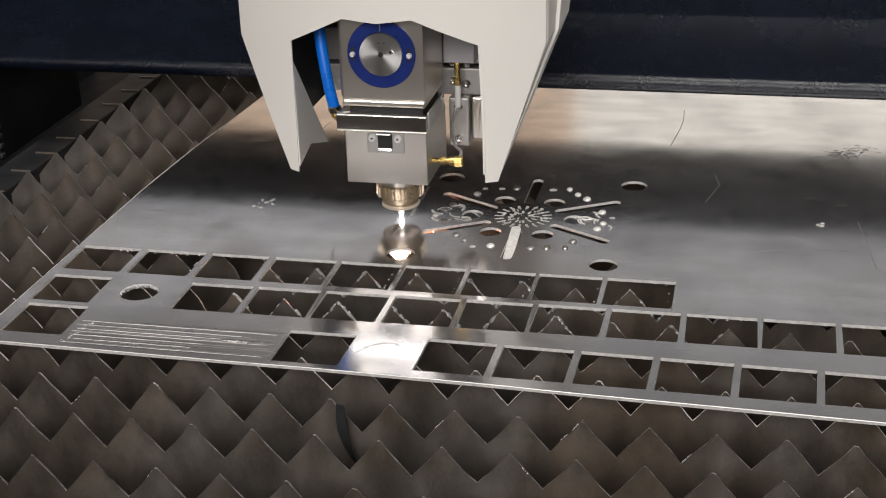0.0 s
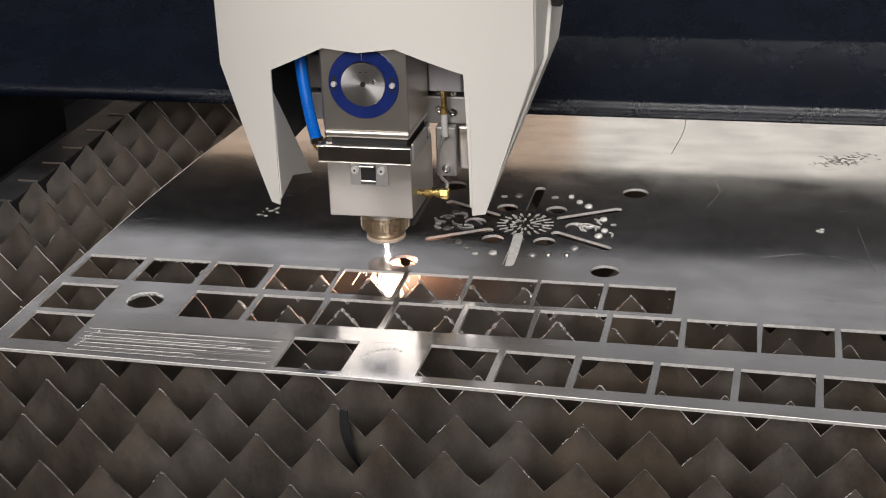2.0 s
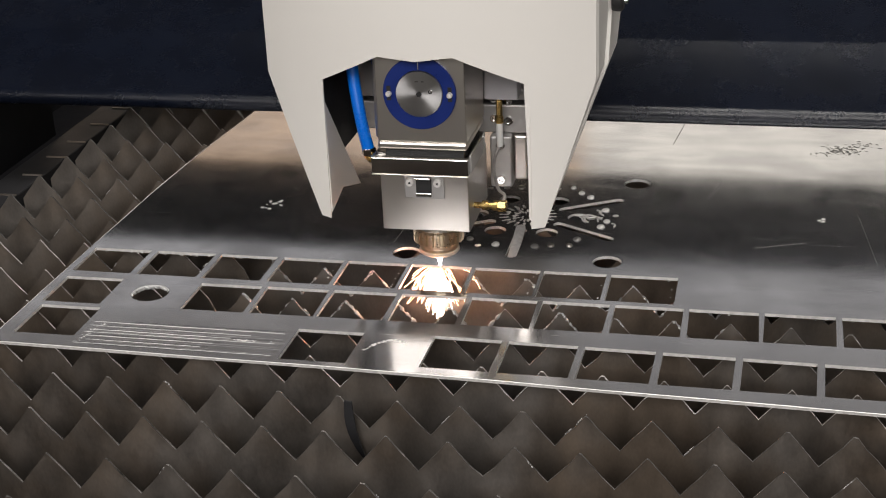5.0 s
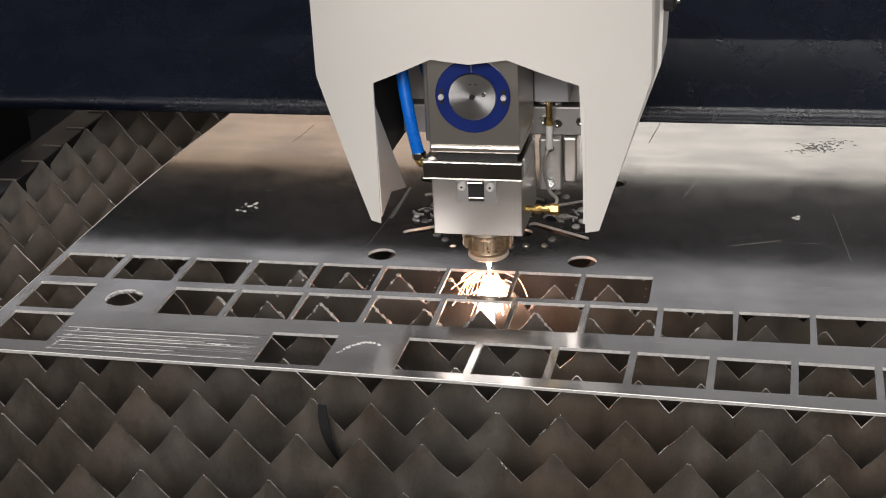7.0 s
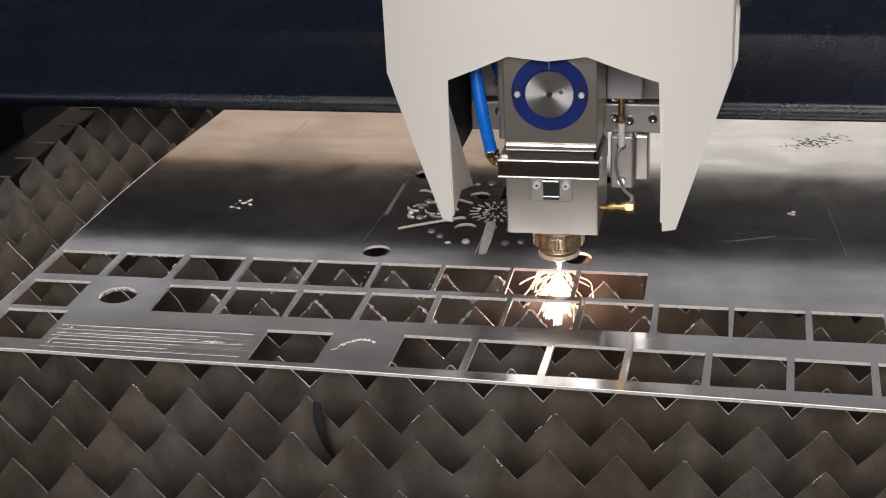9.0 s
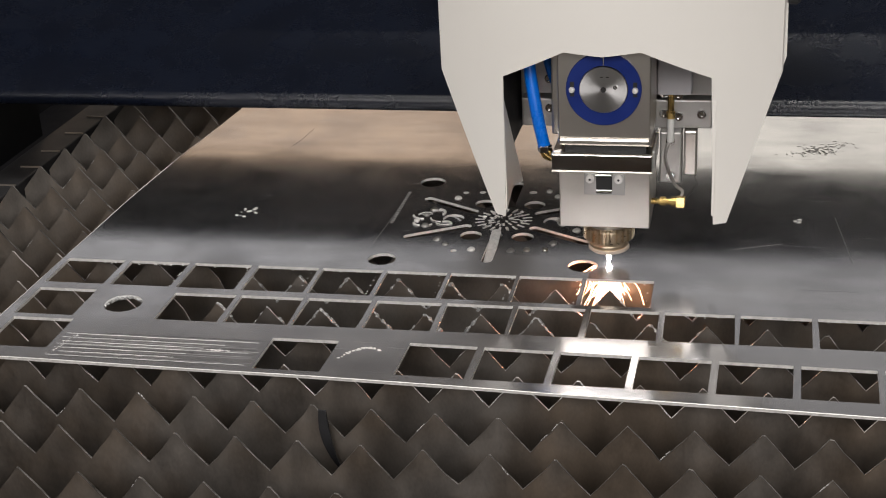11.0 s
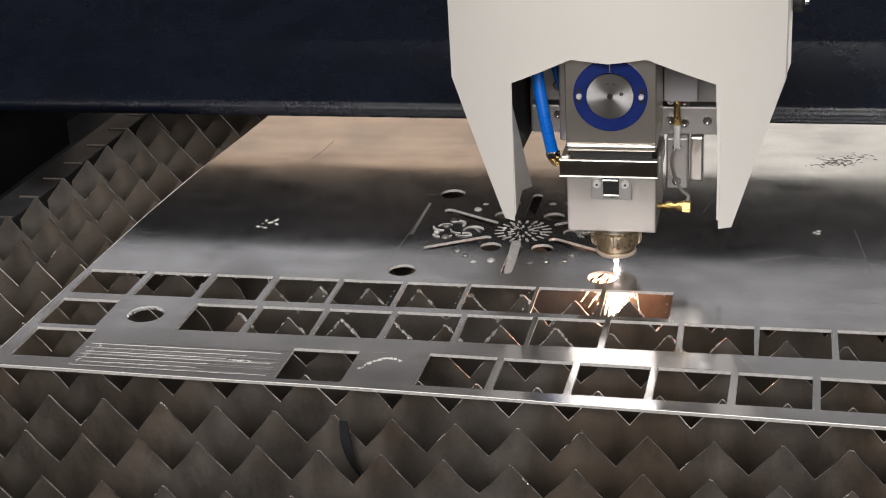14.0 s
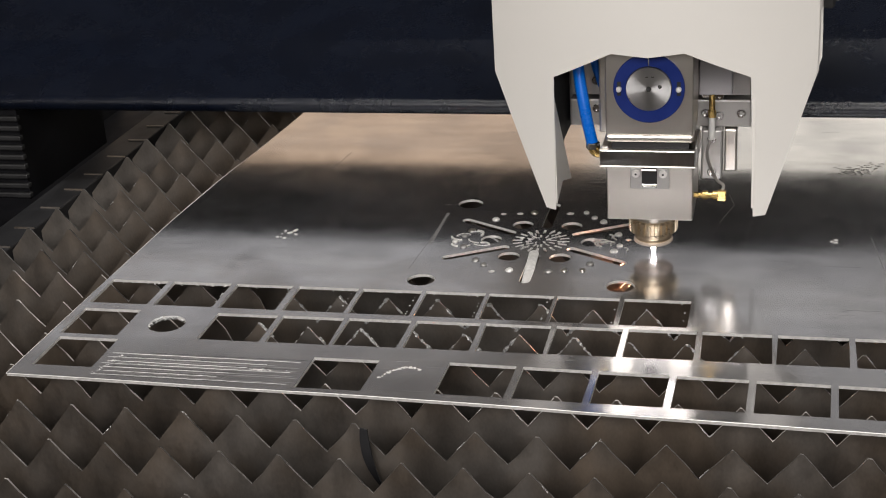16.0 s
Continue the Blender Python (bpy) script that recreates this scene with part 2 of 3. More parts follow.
def tube(points, r, segments=12):
    """A round tube through points, smoothed."""
    pts = [Vector(p) for p in points]
    path = []
    for i in range(len(pts) - 1):
        p0, p1, p2, p3 = pts[max(i - 1, 0)], pts[i], pts[i + 1], pts[min(i + 2, len(pts) - 1)]
        for k in range(6):
            t = k / 6
            path.append(0.5 * ((2 * p1) + (p2 - p0) * t + (2 * p0 - 5 * p1 + 4 * p2 - p3) * t * t + (3 * p1 - p0 - 3 * p2 + p3) * t ** 3))
    path.append(pts[-1])
    bm = bmesh.new()
    rings = []
    for i, p in enumerate(path):
        d = (path[min(i + 1, len(path) - 1)] - path[max(i - 1, 0)]).normalized()
        side = d.cross(Vector((0.3, 1, 0.2))).normalized()
        up = side.cross(d)
        rings.append([bm.verts.new(p + r * (math.cos(2 * math.pi * k / segments) * side + math.sin(2 * math.pi * k / segments) * up)) for k in range(segments)])
    for a, b in zip(rings, rings[1:]):
        for k in range(segments):
            j = (k + 1) % segments
            bm.faces.new((a[k], a[j], b[j], b[k]))
    bm.faces.new(rings[0])
    bm.faces.new(rings[-1])
    return bm


def plate_with_holes(name, outline, holes, thick, mat, parent=None):
    """A flat plate, its upper face at z = 0, with holes cut right through."""
    cu = bpy.data.curves.new(name, "CURVE")
    cu.dimensions, cu.fill_mode, cu.extrude = "2D", "BOTH", thick / 2
    for loop in [outline] + holes:
        sp = cu.splines.new("POLY")
        sp.points.add(len(loop) - 1)
        sp.use_cyclic_u = True
        for p, (x, y) in zip(sp.points, loop):
            p.co = (x, y, 0, 1)
    tmp = bpy.data.objects.new("tmp", cu)
    scene.collection.objects.link(tmp)
    bpy.context.view_layer.update()
    me = bpy.data.meshes.new_from_object(tmp.evaluated_get(bpy.context.evaluated_depsgraph_get()))
    bpy.data.objects.remove(tmp)
    me.name = name
    me.transform(Matrix.Translation((0, 0, -thick / 2)))
    me.materials.clear()
    me.materials.append(mat)
    me.materials.append(CUT)
    bm = bmesh.new()
    bm.from_mesh(me)
    bmesh.ops.remove_doubles(bm, verts=bm.verts, dist=1e-6)
    bmesh.ops.recalc_face_normals(bm, faces=bm.faces)
    for f in bm.faces:
        f.material_index = 0 if abs(f.normal.z) > 0.5 else 1
        f.smooth = False
    bm.to_mesh(me)
    bm.free()
    ob = new(name, me)
    ob.parent = parent
    return ob


def ring_of(cx, cy, r, n=28, r2=None):
    return [(cx + r * math.cos(2 * math.pi * i / n), cy + (r2 or r) * math.sin(2 * math.pi * i / n)) for i in range(n)]


def slot(cx, cy, angle, r0, r1, width):
    """A round-ended radial slot."""
    pts = []
    for centre, turn in ((r1, -90), (r0, 90)):
        for i in range(9):
            a = radians(turn + 180 * i / 8)
            pts.append((centre + width / 2 * math.cos(a), width / 2 * math.sin(a)))
    c, s = math.cos(radians(angle)), math.sin(radians(angle))
    return [(cx + x * c - y * s, cy + x * s + y * c) for x, y in pts]


# ---- the hall ----
def hall():
    zf = -0.95
    tagged(part("floor", box(-5, 6, -6, 6.5, zf - 0.1, zf), FLOOR, None), "grey concrete hall floor", "floor", kind="structure")
    tagged(part("wall_south", box(-5, 6, -6.2, -6, zf, 4.4), WALL, None), "pale painted hall wall", "wall", kind="structure")
    tagged(part("wall_north", box(-5, 6, 6.5, 6.7, zf, 4.4), WALL, None), "pale painted hall wall", "wall", kind="structure")
    tagged(part("wall_west", box(-5.2, -5, -6.2, 6.7, zf, 4.4), WALL, None), "pale painted hall wall", "wall", kind="structure")
    tagged(part("wall_east", box(6, 6.2, -6.2, 6.7, zf, 4.4), WALL, None), "pale painted hall wall", "wall", kind="structure")
    tagged(part("ceiling", box(-5.2, 6.2, -6.2, 6.7, 4.4, 4.5), ROOF, None), "pale hall ceiling", "ceiling", kind="structure")


hall()

# ---- the cutting bed ----
PITCH = 0.0605
ROWS_Y = [-0.74, -0.667, -0.594, -0.522, -0.449, -0.3725, -0.302, -0.2265, -0.147, -0.063, 0.018, 0.086, 0.163, 0.234, 0.314, 0.391,
          0.460, 0.545, 0.628, 0.704, 0.781, 0.857, 0.934]


# first tooth and spacing of the slats that were seated differently
SEAT = {-0.449: (0.1503, 0.0609), -0.3725: (0.1551, 0.06023), -0.302: (0.1459, 0.0611), -0.2265: (0.1563, 0.06057), -0.147: (0.1578, 0.06094),
        -0.063: (0.1422, 0.06183), 0.018: (0.1539, 0.06185), 0.086: (0.1512, PITCH), 0.163: (0.1525, PITCH), 0.234: (0.1580, PITCH),
        0.314: (0.1618, PITCH), 0.391: (0.1640, PITCH), 0.460: (0.1675, PITCH), 0.545: (0.1610, PITCH)}


def seat(y):
    return SEAT.get(y, (0.151 + max(0.0, y) * 0.026, PITCH))


def slat_outline(rng, y):
    """Saw-tooth upper edge of a slat, with worn tips and notches."""
    pts = []
    first, pitch = seat(y)
    for k in range(-6, 21):
        x = first + pitch * k + rng.uniform(-0.0012, 0.0012)
        low = 0.0
        if y in (0.018, -0.063) and 0.16 < x < 1.2:
            low = 0.0155 + rng.uniform(-0.002, 0.002)
        tip = -0.0040 - low - rng.uniform(0, 0.0012)
        w = rng.uniform(0.0006, 0.0022)
        half = pitch / 2
        val = -0.0392 - low
        pts.append((x - half + rng.uniform(-0.0006, 0.0006), val + rng.uniform(-0.001, 0.001)))
        for j in (0.33, 0.66):
            pts.append((x - half * (1 - j) + rng.uniform(-0.0005, 0.0005), val + (tip - val) * j + rng.uniform(-0.0004, 0.0004)))
        pts.append((x - w, tip))
        pts.append((x + w, tip - rng.uniform(0, 0.001)))
        for j in (0.66, 0.33):
            pts.append((x + half * (1 - j) + rng.uniform(-0.0005, 0.0005), val + (tip - val) * j + rng.uniform(-0.0004, 0.0004)))
    pts.append((1.40, -0.0392))
    return pts


def support_slat(y, rng):
    up = slat_outline(rng, y)
    n = len(up)
    bm = bmesh.new()
    t = 0.0011
    lean = rng.uniform(-0.0025, 0.0025)
    rows = []
    for dy, lo in ((-t, 0), (-t, 1), (t, 0), (t, 1)):
        row = []
        for x, z in up:
            zz = z if not lo else -0.135
            row.append(bm.verts.new((x, dy + lean * (zz + 0.135) / 0.13 + 0.0012 * math.sin(x * 7 + y * 40), zz)))
        rows.append(row)
    for i in range(n - 1):
        bm.faces.new((rows[0][i], rows[0][i + 1], rows[1][i + 1], rows[1][i]))
        bm.faces.new((rows[2][i], rows[2][i + 1], rows[3][i + 1], rows[3][i]))
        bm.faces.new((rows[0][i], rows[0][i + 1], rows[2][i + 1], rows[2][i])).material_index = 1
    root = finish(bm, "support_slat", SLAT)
    # slats between y = -0.25 and 0.05 get the paler edge
    root.data.materials.append(BRIGHT_EDGE if -0.25 < y < 0.05 else WORN)
    root.location, root.rotation_euler = (0, y + 0.00825, 0), (0, 0, -0.0125)
    tagged(root, "sooty saw-toothed steel support slat of the cutting bed", "slat", "saw-toothed slats of the bed")
    # pale crust of spatter along worn tooth edges
    crust = bmesh.new()
    count = 0
    for (x0, z0), (x1, z1) in zip(up, up[1:]):
        if not (-0.2 < x0 < 1.15):
            continue
        heavy = y in (0.018, -0.063) and 0.2 < x0 < 0.75
        chance = 0.8 if heavy else (0.30 if y in (-0.147, -0.2265, -0.063) and x0 > 0.25 else 0.07)
        if rng.random() > chance:
            continue
        length = math.hypot(x1 - x0, z1 - z0)
        n = max(2, int(length / 0.0016))
        slope = math.atan2(z1 - z0, x1 - x0)
        stop = rng.uniform(0.5, 1.0)
        for k in range(n):
            f = (k + rng.random()) / n
            if f > stop:
                continue
            r = rng.uniform(0.0005, 0.0008) if not heavy else rng.choice((0.0008, 0.0010, 0.0014, 0.0022)) * rng.uniform(0.7, 1.25) * (1.25 if 0.3 < x0 < 0.56 else 0.9)
            m = Matrix.Translation((x0 + (x1 - x0) * f, rng.uniform(-0.0008, 0.0004), z0 + (z1 - z0) * f)) @ Matrix.Rotation(-slope, 4, "Y") @ Matrix.Diagonal((rng.uniform(0.9, 1.7), 1.3, 0.8, 1))
            bmesh.ops.create_icosphere(crust, subdivisions=1, radius=r, matrix=m)
            count += 1
    if count:
        tagged(part("spatter_crust", crust, DROSS, root, "pale crust of metal spatter"), kind="stuff")
    else:
        crust.free()


def bed():
    rng = random.Random(4)
    for y in ROWS_Y:
        support_slat(y, rng)
    fr = new("bed_frame")
    tagged(fr, "dark steel frame that holds the slats", "frame")
    part("side_rail", box(-0.300, -0.2445, -0.85, 1.05, -0.14, -0.036, 0.002), FRAME, fr)
    part("side_rail", box(1.39, 1.43, -0.85, 1.05, -0.14, -0.036, 0.002), FRAME, fr)
    part("end_rail", box(-0.262, 1.43, -0.89, -0.85, -0.14, -0.036, 0.002), FRAME, fr)
    part("end_rail", box(-0.262, 1.43, 1.05, 1.09, -0.14, -0.036, 0.002), FRAME, fr)
    part("tray", box(-0.26, 1.428, -0.88, 1.08, -0.40, -0.38), FRAME, fr, "sooty scrap tray below the slats")
    for x in (-0.25, 1.40):
        for y in (-0.8, 1.0):
            part("leg", box(x - 0.03, x + 0.03, y - 0.03, y + 0.03, -0.95, -0.14, 0.003), FRAME, fr)
    for y in ROWS_Y:
        part("slot_edge", box(-0.275, -0.2440, y + 0.0095, y + 0.0119, -0.0362, -0.0340), SLAT, fr, "bare steel slat end in its slot")
    side = new("machine_casing")
    tagged(side, "matt black side casing of the laser cutter", "machine")
    part("side_panel", box(-0.80, -0.76, -1.2, 1.6, -0.95, 0.02, 0.004), BLACK, side)
    # black floor added for the unlit void beside the bed
    part("shelf", box(-0.76, -0.30, -1.2, 1.6, -0.32, -0.28, 0.003), BLACK, side)
    part("side_panel", box(1.70, 1.74, -1.2, 1.6, -0.95, 0.02, 0.004), BLACK, side)


bed()


# dark arc on one slat, modelled as a thin curved strip
def scrap_strip():
    bm = bmesh.new()
    rows = []
    for k in range(13):
        f = k / 12
        x, z = 0.4035 + 0.018 * f ** 2.2, -0.004 - 0.071 * f
        w = 0.0042 * math.sin(math.pi * min(0.98, 0.25 + 0.75 * f)) + 0.001
        y = -0.3105 - 0.003 * math.sin(math.pi * f)
        rows.append([bm.verts.new((x - w, y, z)), bm.verts.new((x + w, y - 0.002, z)), bm.verts.new((x + w, y + 0.0004, z)), bm.verts.new((x - w, y + 0.0014, z))])
    for a, b in zip(rows, rows[1:]):
        for i in range(4):
            j = (i + 1) % 4
            bm.faces.new((a[i], a[j], b[j], b[i]))
    bm.faces.new(rows[0])
    bm.faces.new(rows[-1])
    tagged(finish(bm, "scrap_strip", FRAME, None, True), "dark curved streak on a slat, built as a thin strip", "scrap")


scrap_strip()


# ---- the sheet ----
def sheet():
    rect = lambda x0, x1, y0, y1: [(x0, y0), (x1, y0), (x1, y1), (x0, y1)]
    outline = [(-0.0155, -0.2452), (0.175, -0.249), (0.361, -0.2512), (0.5375, -0.2565), (0.704, -0.2630), (0.894, -0.2690), (1.30, -0.282),
               (1.32, 0.98), (0.042, 0.98), (0.0221, 0.6947), (0.0152, 0.5838), (-0.0006, 0.3846), (-0.0097, 0.193), (-0.0134, 0.0126)]
    lefts = (-0.0055, 0.0760, 0.1575, 0.2362, 0.3155, 0.3925, 0.4680, 0.5475, 0.6242)
    rights = (0.0677, 0.1500, 0.2280, 0.3102, 0.3876, 0.4635, 0.5437, 0.6190, 0.6992)
    holes = [rect(a, b, -0.0615 - 0.0025 * a, 0.0055) for a, b in zip(lefts, rights)]
    holes.append(rect(-0.0030, 0.0675, -0.1445, -0.0775))
    for k in range(13):
        x, tilt = 0.1637 + 0.0789 * k, 0.0012 * math.sin(k * 2.1)
        far = -0.0765 + 0.010 * min(0.45, x - 0.16)
        holes.append([(x + tilt, -0.1445 + 0.0008 * min(k, 6)), (x + tilt + 0.0730, -0.1443 + 0.0008 * min(k, 6)), (x + 0.0730, far), (x, far)])
    holes.append(rect(0.0020, 0.0733, -0.2222, -0.1535))
    holes.append([(0.3095, -0.2425), (0.3810, -0.2425), (0.3835, -0.1740), (0.3110, -0.1740)])
    for k in range(10):
        x = 0.4590 + 0.0791 * k
        far, near = -0.1705 - 0.021 * (x - 0.46), -0.2400 - 0.012 * (x - 0.46)
        holes.append([(x - 0.0015, near), (x + 0.0700, near - 0.0008), (x + 0.0720, far - 0.0014), (x, far)])
    holes.append(ring_of(0.1137, -0.1100, 0.0215))
    cx, cy = 0.502, 0.1690
    for x, y in ((0.3866, 0.2915), (0.627, 0.293), (0.378, 0.0375), (0.6155, 0.0395)):
        holes.append(ring_of(x, y, 0.0168))
    for k in range(6):
        holes.append(slot(cx, cy, 30 + 60 * k, 0.049, 0.124, 0.0135))
        a = radians(60 * k)
        holes.append(ring_of(cx + 0.0635 * math.cos(a), cy + 0.060 * math.sin(a), 0.0135, 22))
        for da, r, s in ((-16, 0.098, 0.0052), (16, 0.098, 0.0052), (-5, 0.100, 0.0044), (6, 0.109, 0.0040)):
            b = a + radians(da)
            holes.append(ring_of(cx + r * math.cos(b), cy + r * math.sin(b), s, 12))
    for k in range(20):
        holes.append(slot(cx, cy, 18 * k, 0.0255, 0.0345, 0.0036))
    for k in range(12):
        holes.append(slot(cx, cy, 30 * k + 9, 0.0125, 0.0185, 0.0030))
    ob = plate_with_holes("steel_sheet", outline, holes, 0.0035, SHEET)
    tagged(ob, "brushed steel sheet with rows of cut-out windows and a round pattern", "metal sheet")
    return ob


SHEET_OB = sheet()


def sheet_detail():
    rng = random.Random(7)
    cx, cy = 0.502, 0.1690
    # scraps left in the round pattern
    for k in range(6):
        for da, r, s in ((-16, 0.098, 0.0048), (16, 0.098, 0.0048), (-5, 0.100, 0.0040), (6, 0.109, 0.0036)):
            if rng.random() < 0.25:
                continue
            b = radians(60 * k + da)
            bm = lathe([(s, -0.0012), (s * 1.02, 0.0004), (s * 0.8, 0.0014), (s * 0.3, 0.0018)], (0, 0, 0), "z", 14)
            ob = part("slug", bm, rng.choice((CUT, GRIME, STEEL)), SHEET_OB, smooth=True)
            ob.matrix_basis = Matrix.Translation((cx + r * math.cos(b), cy + r * math.sin(b), 0.0006)) @ Euler((rng.uniform(-0.05, 0.3), rng.uniform(-0.15, 0.15), 0)).to_matrix().to_4x4()
        bm = lathe([(0.0118, -0.0012), (0.0118, 0.0012)], (0, 0, 0), "z", 20)
        a = radians(60 * k)
        if k in (0, 3):
            ob = part("slug", bm, SHEET, SHEET_OB)
            ob.matrix_basis = Matrix.Translation((cx + 0.0635 * math.cos(a), cy, -0.006)) @ Euler((0.14, 0.25, 0)).to_matrix().to_4x4()
        else:
            bm.free()
    # loose chips in the middle ring and curled offcuts at both sides
    for k in range(34):
        a, r = rng.uniform(0, 2 * math.pi), rng.uniform(0.006, 0.034)
        ob = part("chip", box(-0.0019, 0.0019, -0.0006, 0.0006, -0.0005, 0.0005), CUT, SHEET_OB)
        ob.matrix_basis = Matrix.Translation((cx + r * math.cos(a), cy + r * math.sin(a), 0.0006)) @ Euler((rng.uniform(-0.1, 0.5), rng.uniform(-0.3, 0.3), a + rng.uniform(-0.4, 0.4))).to_matrix().to_4x4()
    for side in (-1, 1):
        for k in range(9):
            x, y = side * rng.uniform(0.070, 0.108), rng.uniform(-0.026, 0.022)
            arc = rng.uniform(0.006, 0.013)
            a0 = rng.uniform(0, 6.28)
            bm = tube([(arc * math.cos(a0 + i * 0.45), arc * math.sin(a0 + i * 0.45), 0.0012 + 0.0006 * math.sin(i)) for i in range(5)], rng.uniform(0.0008, 0.0017), 6)
            bmesh.ops.scale(bm, vec=(1, 1, 0.6), verts=bm.verts)
            ob = part("offcut", bm, CUT, SHEET_OB, smooth=True)
            ob.location = (cx + x, cy + y, 0.0)
    bm = bmesh.new()
    loop = slot(0, 0, -90, 0.0, 0.070, 0.0118)
    lo = [bm.verts.new((x, y, -0.0025)) for x, y in loop]
    hi = [bm.verts.new((x, y, 0.0)) for x, y in loop]
    bm.faces.new(lo)
    bm.faces.new(hi)
    for i in range(len(lo)):
        j = (i + 1) % len(lo)
        bm.faces.new((lo[i], lo[j], hi[j], hi[i]))
    ob = part("slug", bm, CUT, SHEET_OB, "tipped-up scrap of the slot")
    ob.matrix_basis = Matrix.Translation((cx - 0.001, cy - 0.048, 0.004)) @ Euler((radians(12), 0, 0)).to_matrix().to_4x4()
    # drag marks and grinder marks on the front plate
    for i, (x0, x1, y) in enumerate(((0.082, 0.300, -0.187), (0.080, 0.265, -0.196), (0.084, 0.245, -0.205), (0.080, 0.296, -0.211), (0.086, 0.230, -0.219), (0.082, 0.30, -0.2365), (0.09, 0.22, -0.228))):
        bm = bmesh.new()
        n = 14
        w = 0.0005 if i % 2 else 0.0008
        rows = []
        for k in range(n + 1):
            x = x0 + (x1 - x0) * k / n
            yy = y + 0.0003 * math.sin(k * 1.7 + i) - 0.004 * (x - 0.08)
            ww = w * (0.35 + 0.65 * math.sin(math.pi * min(0.92, (k + 0.6) / (n + 1)))) * rng.uniform(0.6, 1.3)
            rows.append([bm.verts.new((x, yy - ww, 0.00005)), bm.verts.new((x, yy, 0.0003)), bm.verts.new((x, yy + ww, 0.00005))])
        for a, b in zip(rows, rows[1:]):
            bm.faces.new((a[0], a[1], b[1], b[0]))
            bm.faces.new((a[1], a[2], b[2], b[1]))
        part("drag_mark", bm, CUT, SHEET_OB, "bright scored line")
    for k in range(16):
        x0, y = rng.uniform(0.078, 0.13), -0.183 - 0.0037 * k
        x1 = min(0.307, x0 + rng.uniform(0.10, 0.23))
        w = rng.uniform(0.00012, 0.0003)
        bm = bmesh.new()
        rows = []
        for i in range(9):
            x, yy = x0 + (x1 - x0) * i / 8, y + rng.uniform(-0.0002, 0.0002)
            rows.append([bm.verts.new((x, yy - w, 0.00004)), bm.verts.new((x, yy, 0.00020)), bm.verts.new((x, yy + w, 0.00004))])
        for a, b in zip(rows, rows[1:]):
            bm.faces.new((a[0], a[1], b[1], b[0]))
            bm.faces.new((a[1], a[2], b[2], b[1]))
        part("drag_mark", bm, GRIME if k % 3 else FRAME, SHEET_OB, "faint scored line")
    bm = bmesh.new()
    for k in range(80):
        f = rng.random()
        if k < 50:
            x, y, r = 0.095 - 0.014 * f + rng.gauss(0, 0.0025), -0.188 - 0.050 * f, rng.uniform(0.0002, 0.0006)
        else:
            x, y, r = 0.262 + rng.gauss(0, 0.007), -0.2085 + rng.gauss(0, 0.0014), rng.uniform(0.0004, 0.0009)
        bmesh.ops.create_icosphere(bm, subdivisions=1, radius=r, matrix=Matrix.Translation((x, y, 0.0001)) @ Matrix.Diagonal((2.2, 0.9, 0.2, 1)))
    tagged(part("smear", bm, CUT, SHEET_OB, "bright smeared burrs where the scoring starts"), kind="stuff")
    bm = bmesh.new()
    for k in range(70):
        f = k / 69
        x, y = 0.393 + 0.038 * f, -0.2125 + 0.026 * math.sin(f * 2.2) ** 0.8
        if rng.random() < 0.2:
            continue
        bmesh.ops.create_icosphere(bm, subdivisions=1, radius=rng.uniform(0.0006, 0.0015), matrix=Matrix.Translation((x + rng.uniform(-0.001, 0.001), y + rng.uniform(-0.0016, 0.0016), 0.0002)) @ Matrix.Diagonal((1.5, 1, 0.25, 1)))
    tagged(part("scuff", bm, CUT, SHEET_OB, "pale curved scuff"), kind="stuff")
    # loose spatter and dirt
    bm = bmesh.new()
    for x, y, n, s in ((0.1655, 0.1735, 10, 0.006), (0.160, 0.157, 4, 0.003), (0.86, 0.19, 5, 0.004)):
        for _ in range(n):
            bmesh.ops.create_icosphere(bm, subdivisions=1, radius=rng.uniform(0.0008, 0.0024), matrix=Matrix.Translation((x + rng.gauss(0, s), y + rng.gauss(0, s), 0.0003)) @ Matrix.Diagonal((1.4, 1, 0.3, 1)))
    tagged(part("spatter", bm, CUT, SHEET_OB, "small bright spatter drops"), kind="stuff")
    bm = bmesh.new()
    for _ in range(190):
        f = rng.gauss(0, 1)
        bmesh.ops.create_icosphere(bm, subdivisions=1, radius=rng.uniform(0.0004, 0.0021), matrix=Matrix.Translation((0.893 + 0.019 * f, 0.452 + 0.008 * f + rng.gauss(0, 0.013), 0.0001)) @ Matrix.Rotation(rng.uniform(0, 3), 4, "Z") @ Matrix.Diagonal((1.8, 0.7, 0.06, 1)))
    tagged(part("dirt", bm, GRIME, SHEET_OB, "patch of dark grime"), kind="stuff")
    # row of short tick marks
    bm = bmesh.new()
    for k in range(17):
        y = 0.150 + 0.0064 * k
        box(0.3612, 0.3655, y - 0.0011, y + 0.0011, 0.0, 0.0003, 0, bm)
    tagged(part("tick_marks", bm, GRIME, SHEET_OB, "row of etched tick marks"), kind="stuff")
    # rolled bead along the front and side edges
    front_edge = [(-0.0155, -0.2452), (0.08, -0.247), (0.175, -0.249), (0.27, -0.2500), (0.361, -0.2512), (0.45, -0.2535), (0.5375, -0.2565), (0.62, -0.260), (0.704, -0.2630), (0.80, -0.266), (0.894, -0.2690), (1.10, -0.2755), (1.30, -0.282)]
    side_edge = [(0.0221, 0.6947), (0.0152, 0.5838), (0.0075, 0.48), (-0.0006, 0.3846), (-0.0055, 0.29), (-0.0097, 0.193), (-0.0118, 0.10), (-0.0134, 0.0126), (-0.0145, -0.12), (-0.0155, -0.2452)]
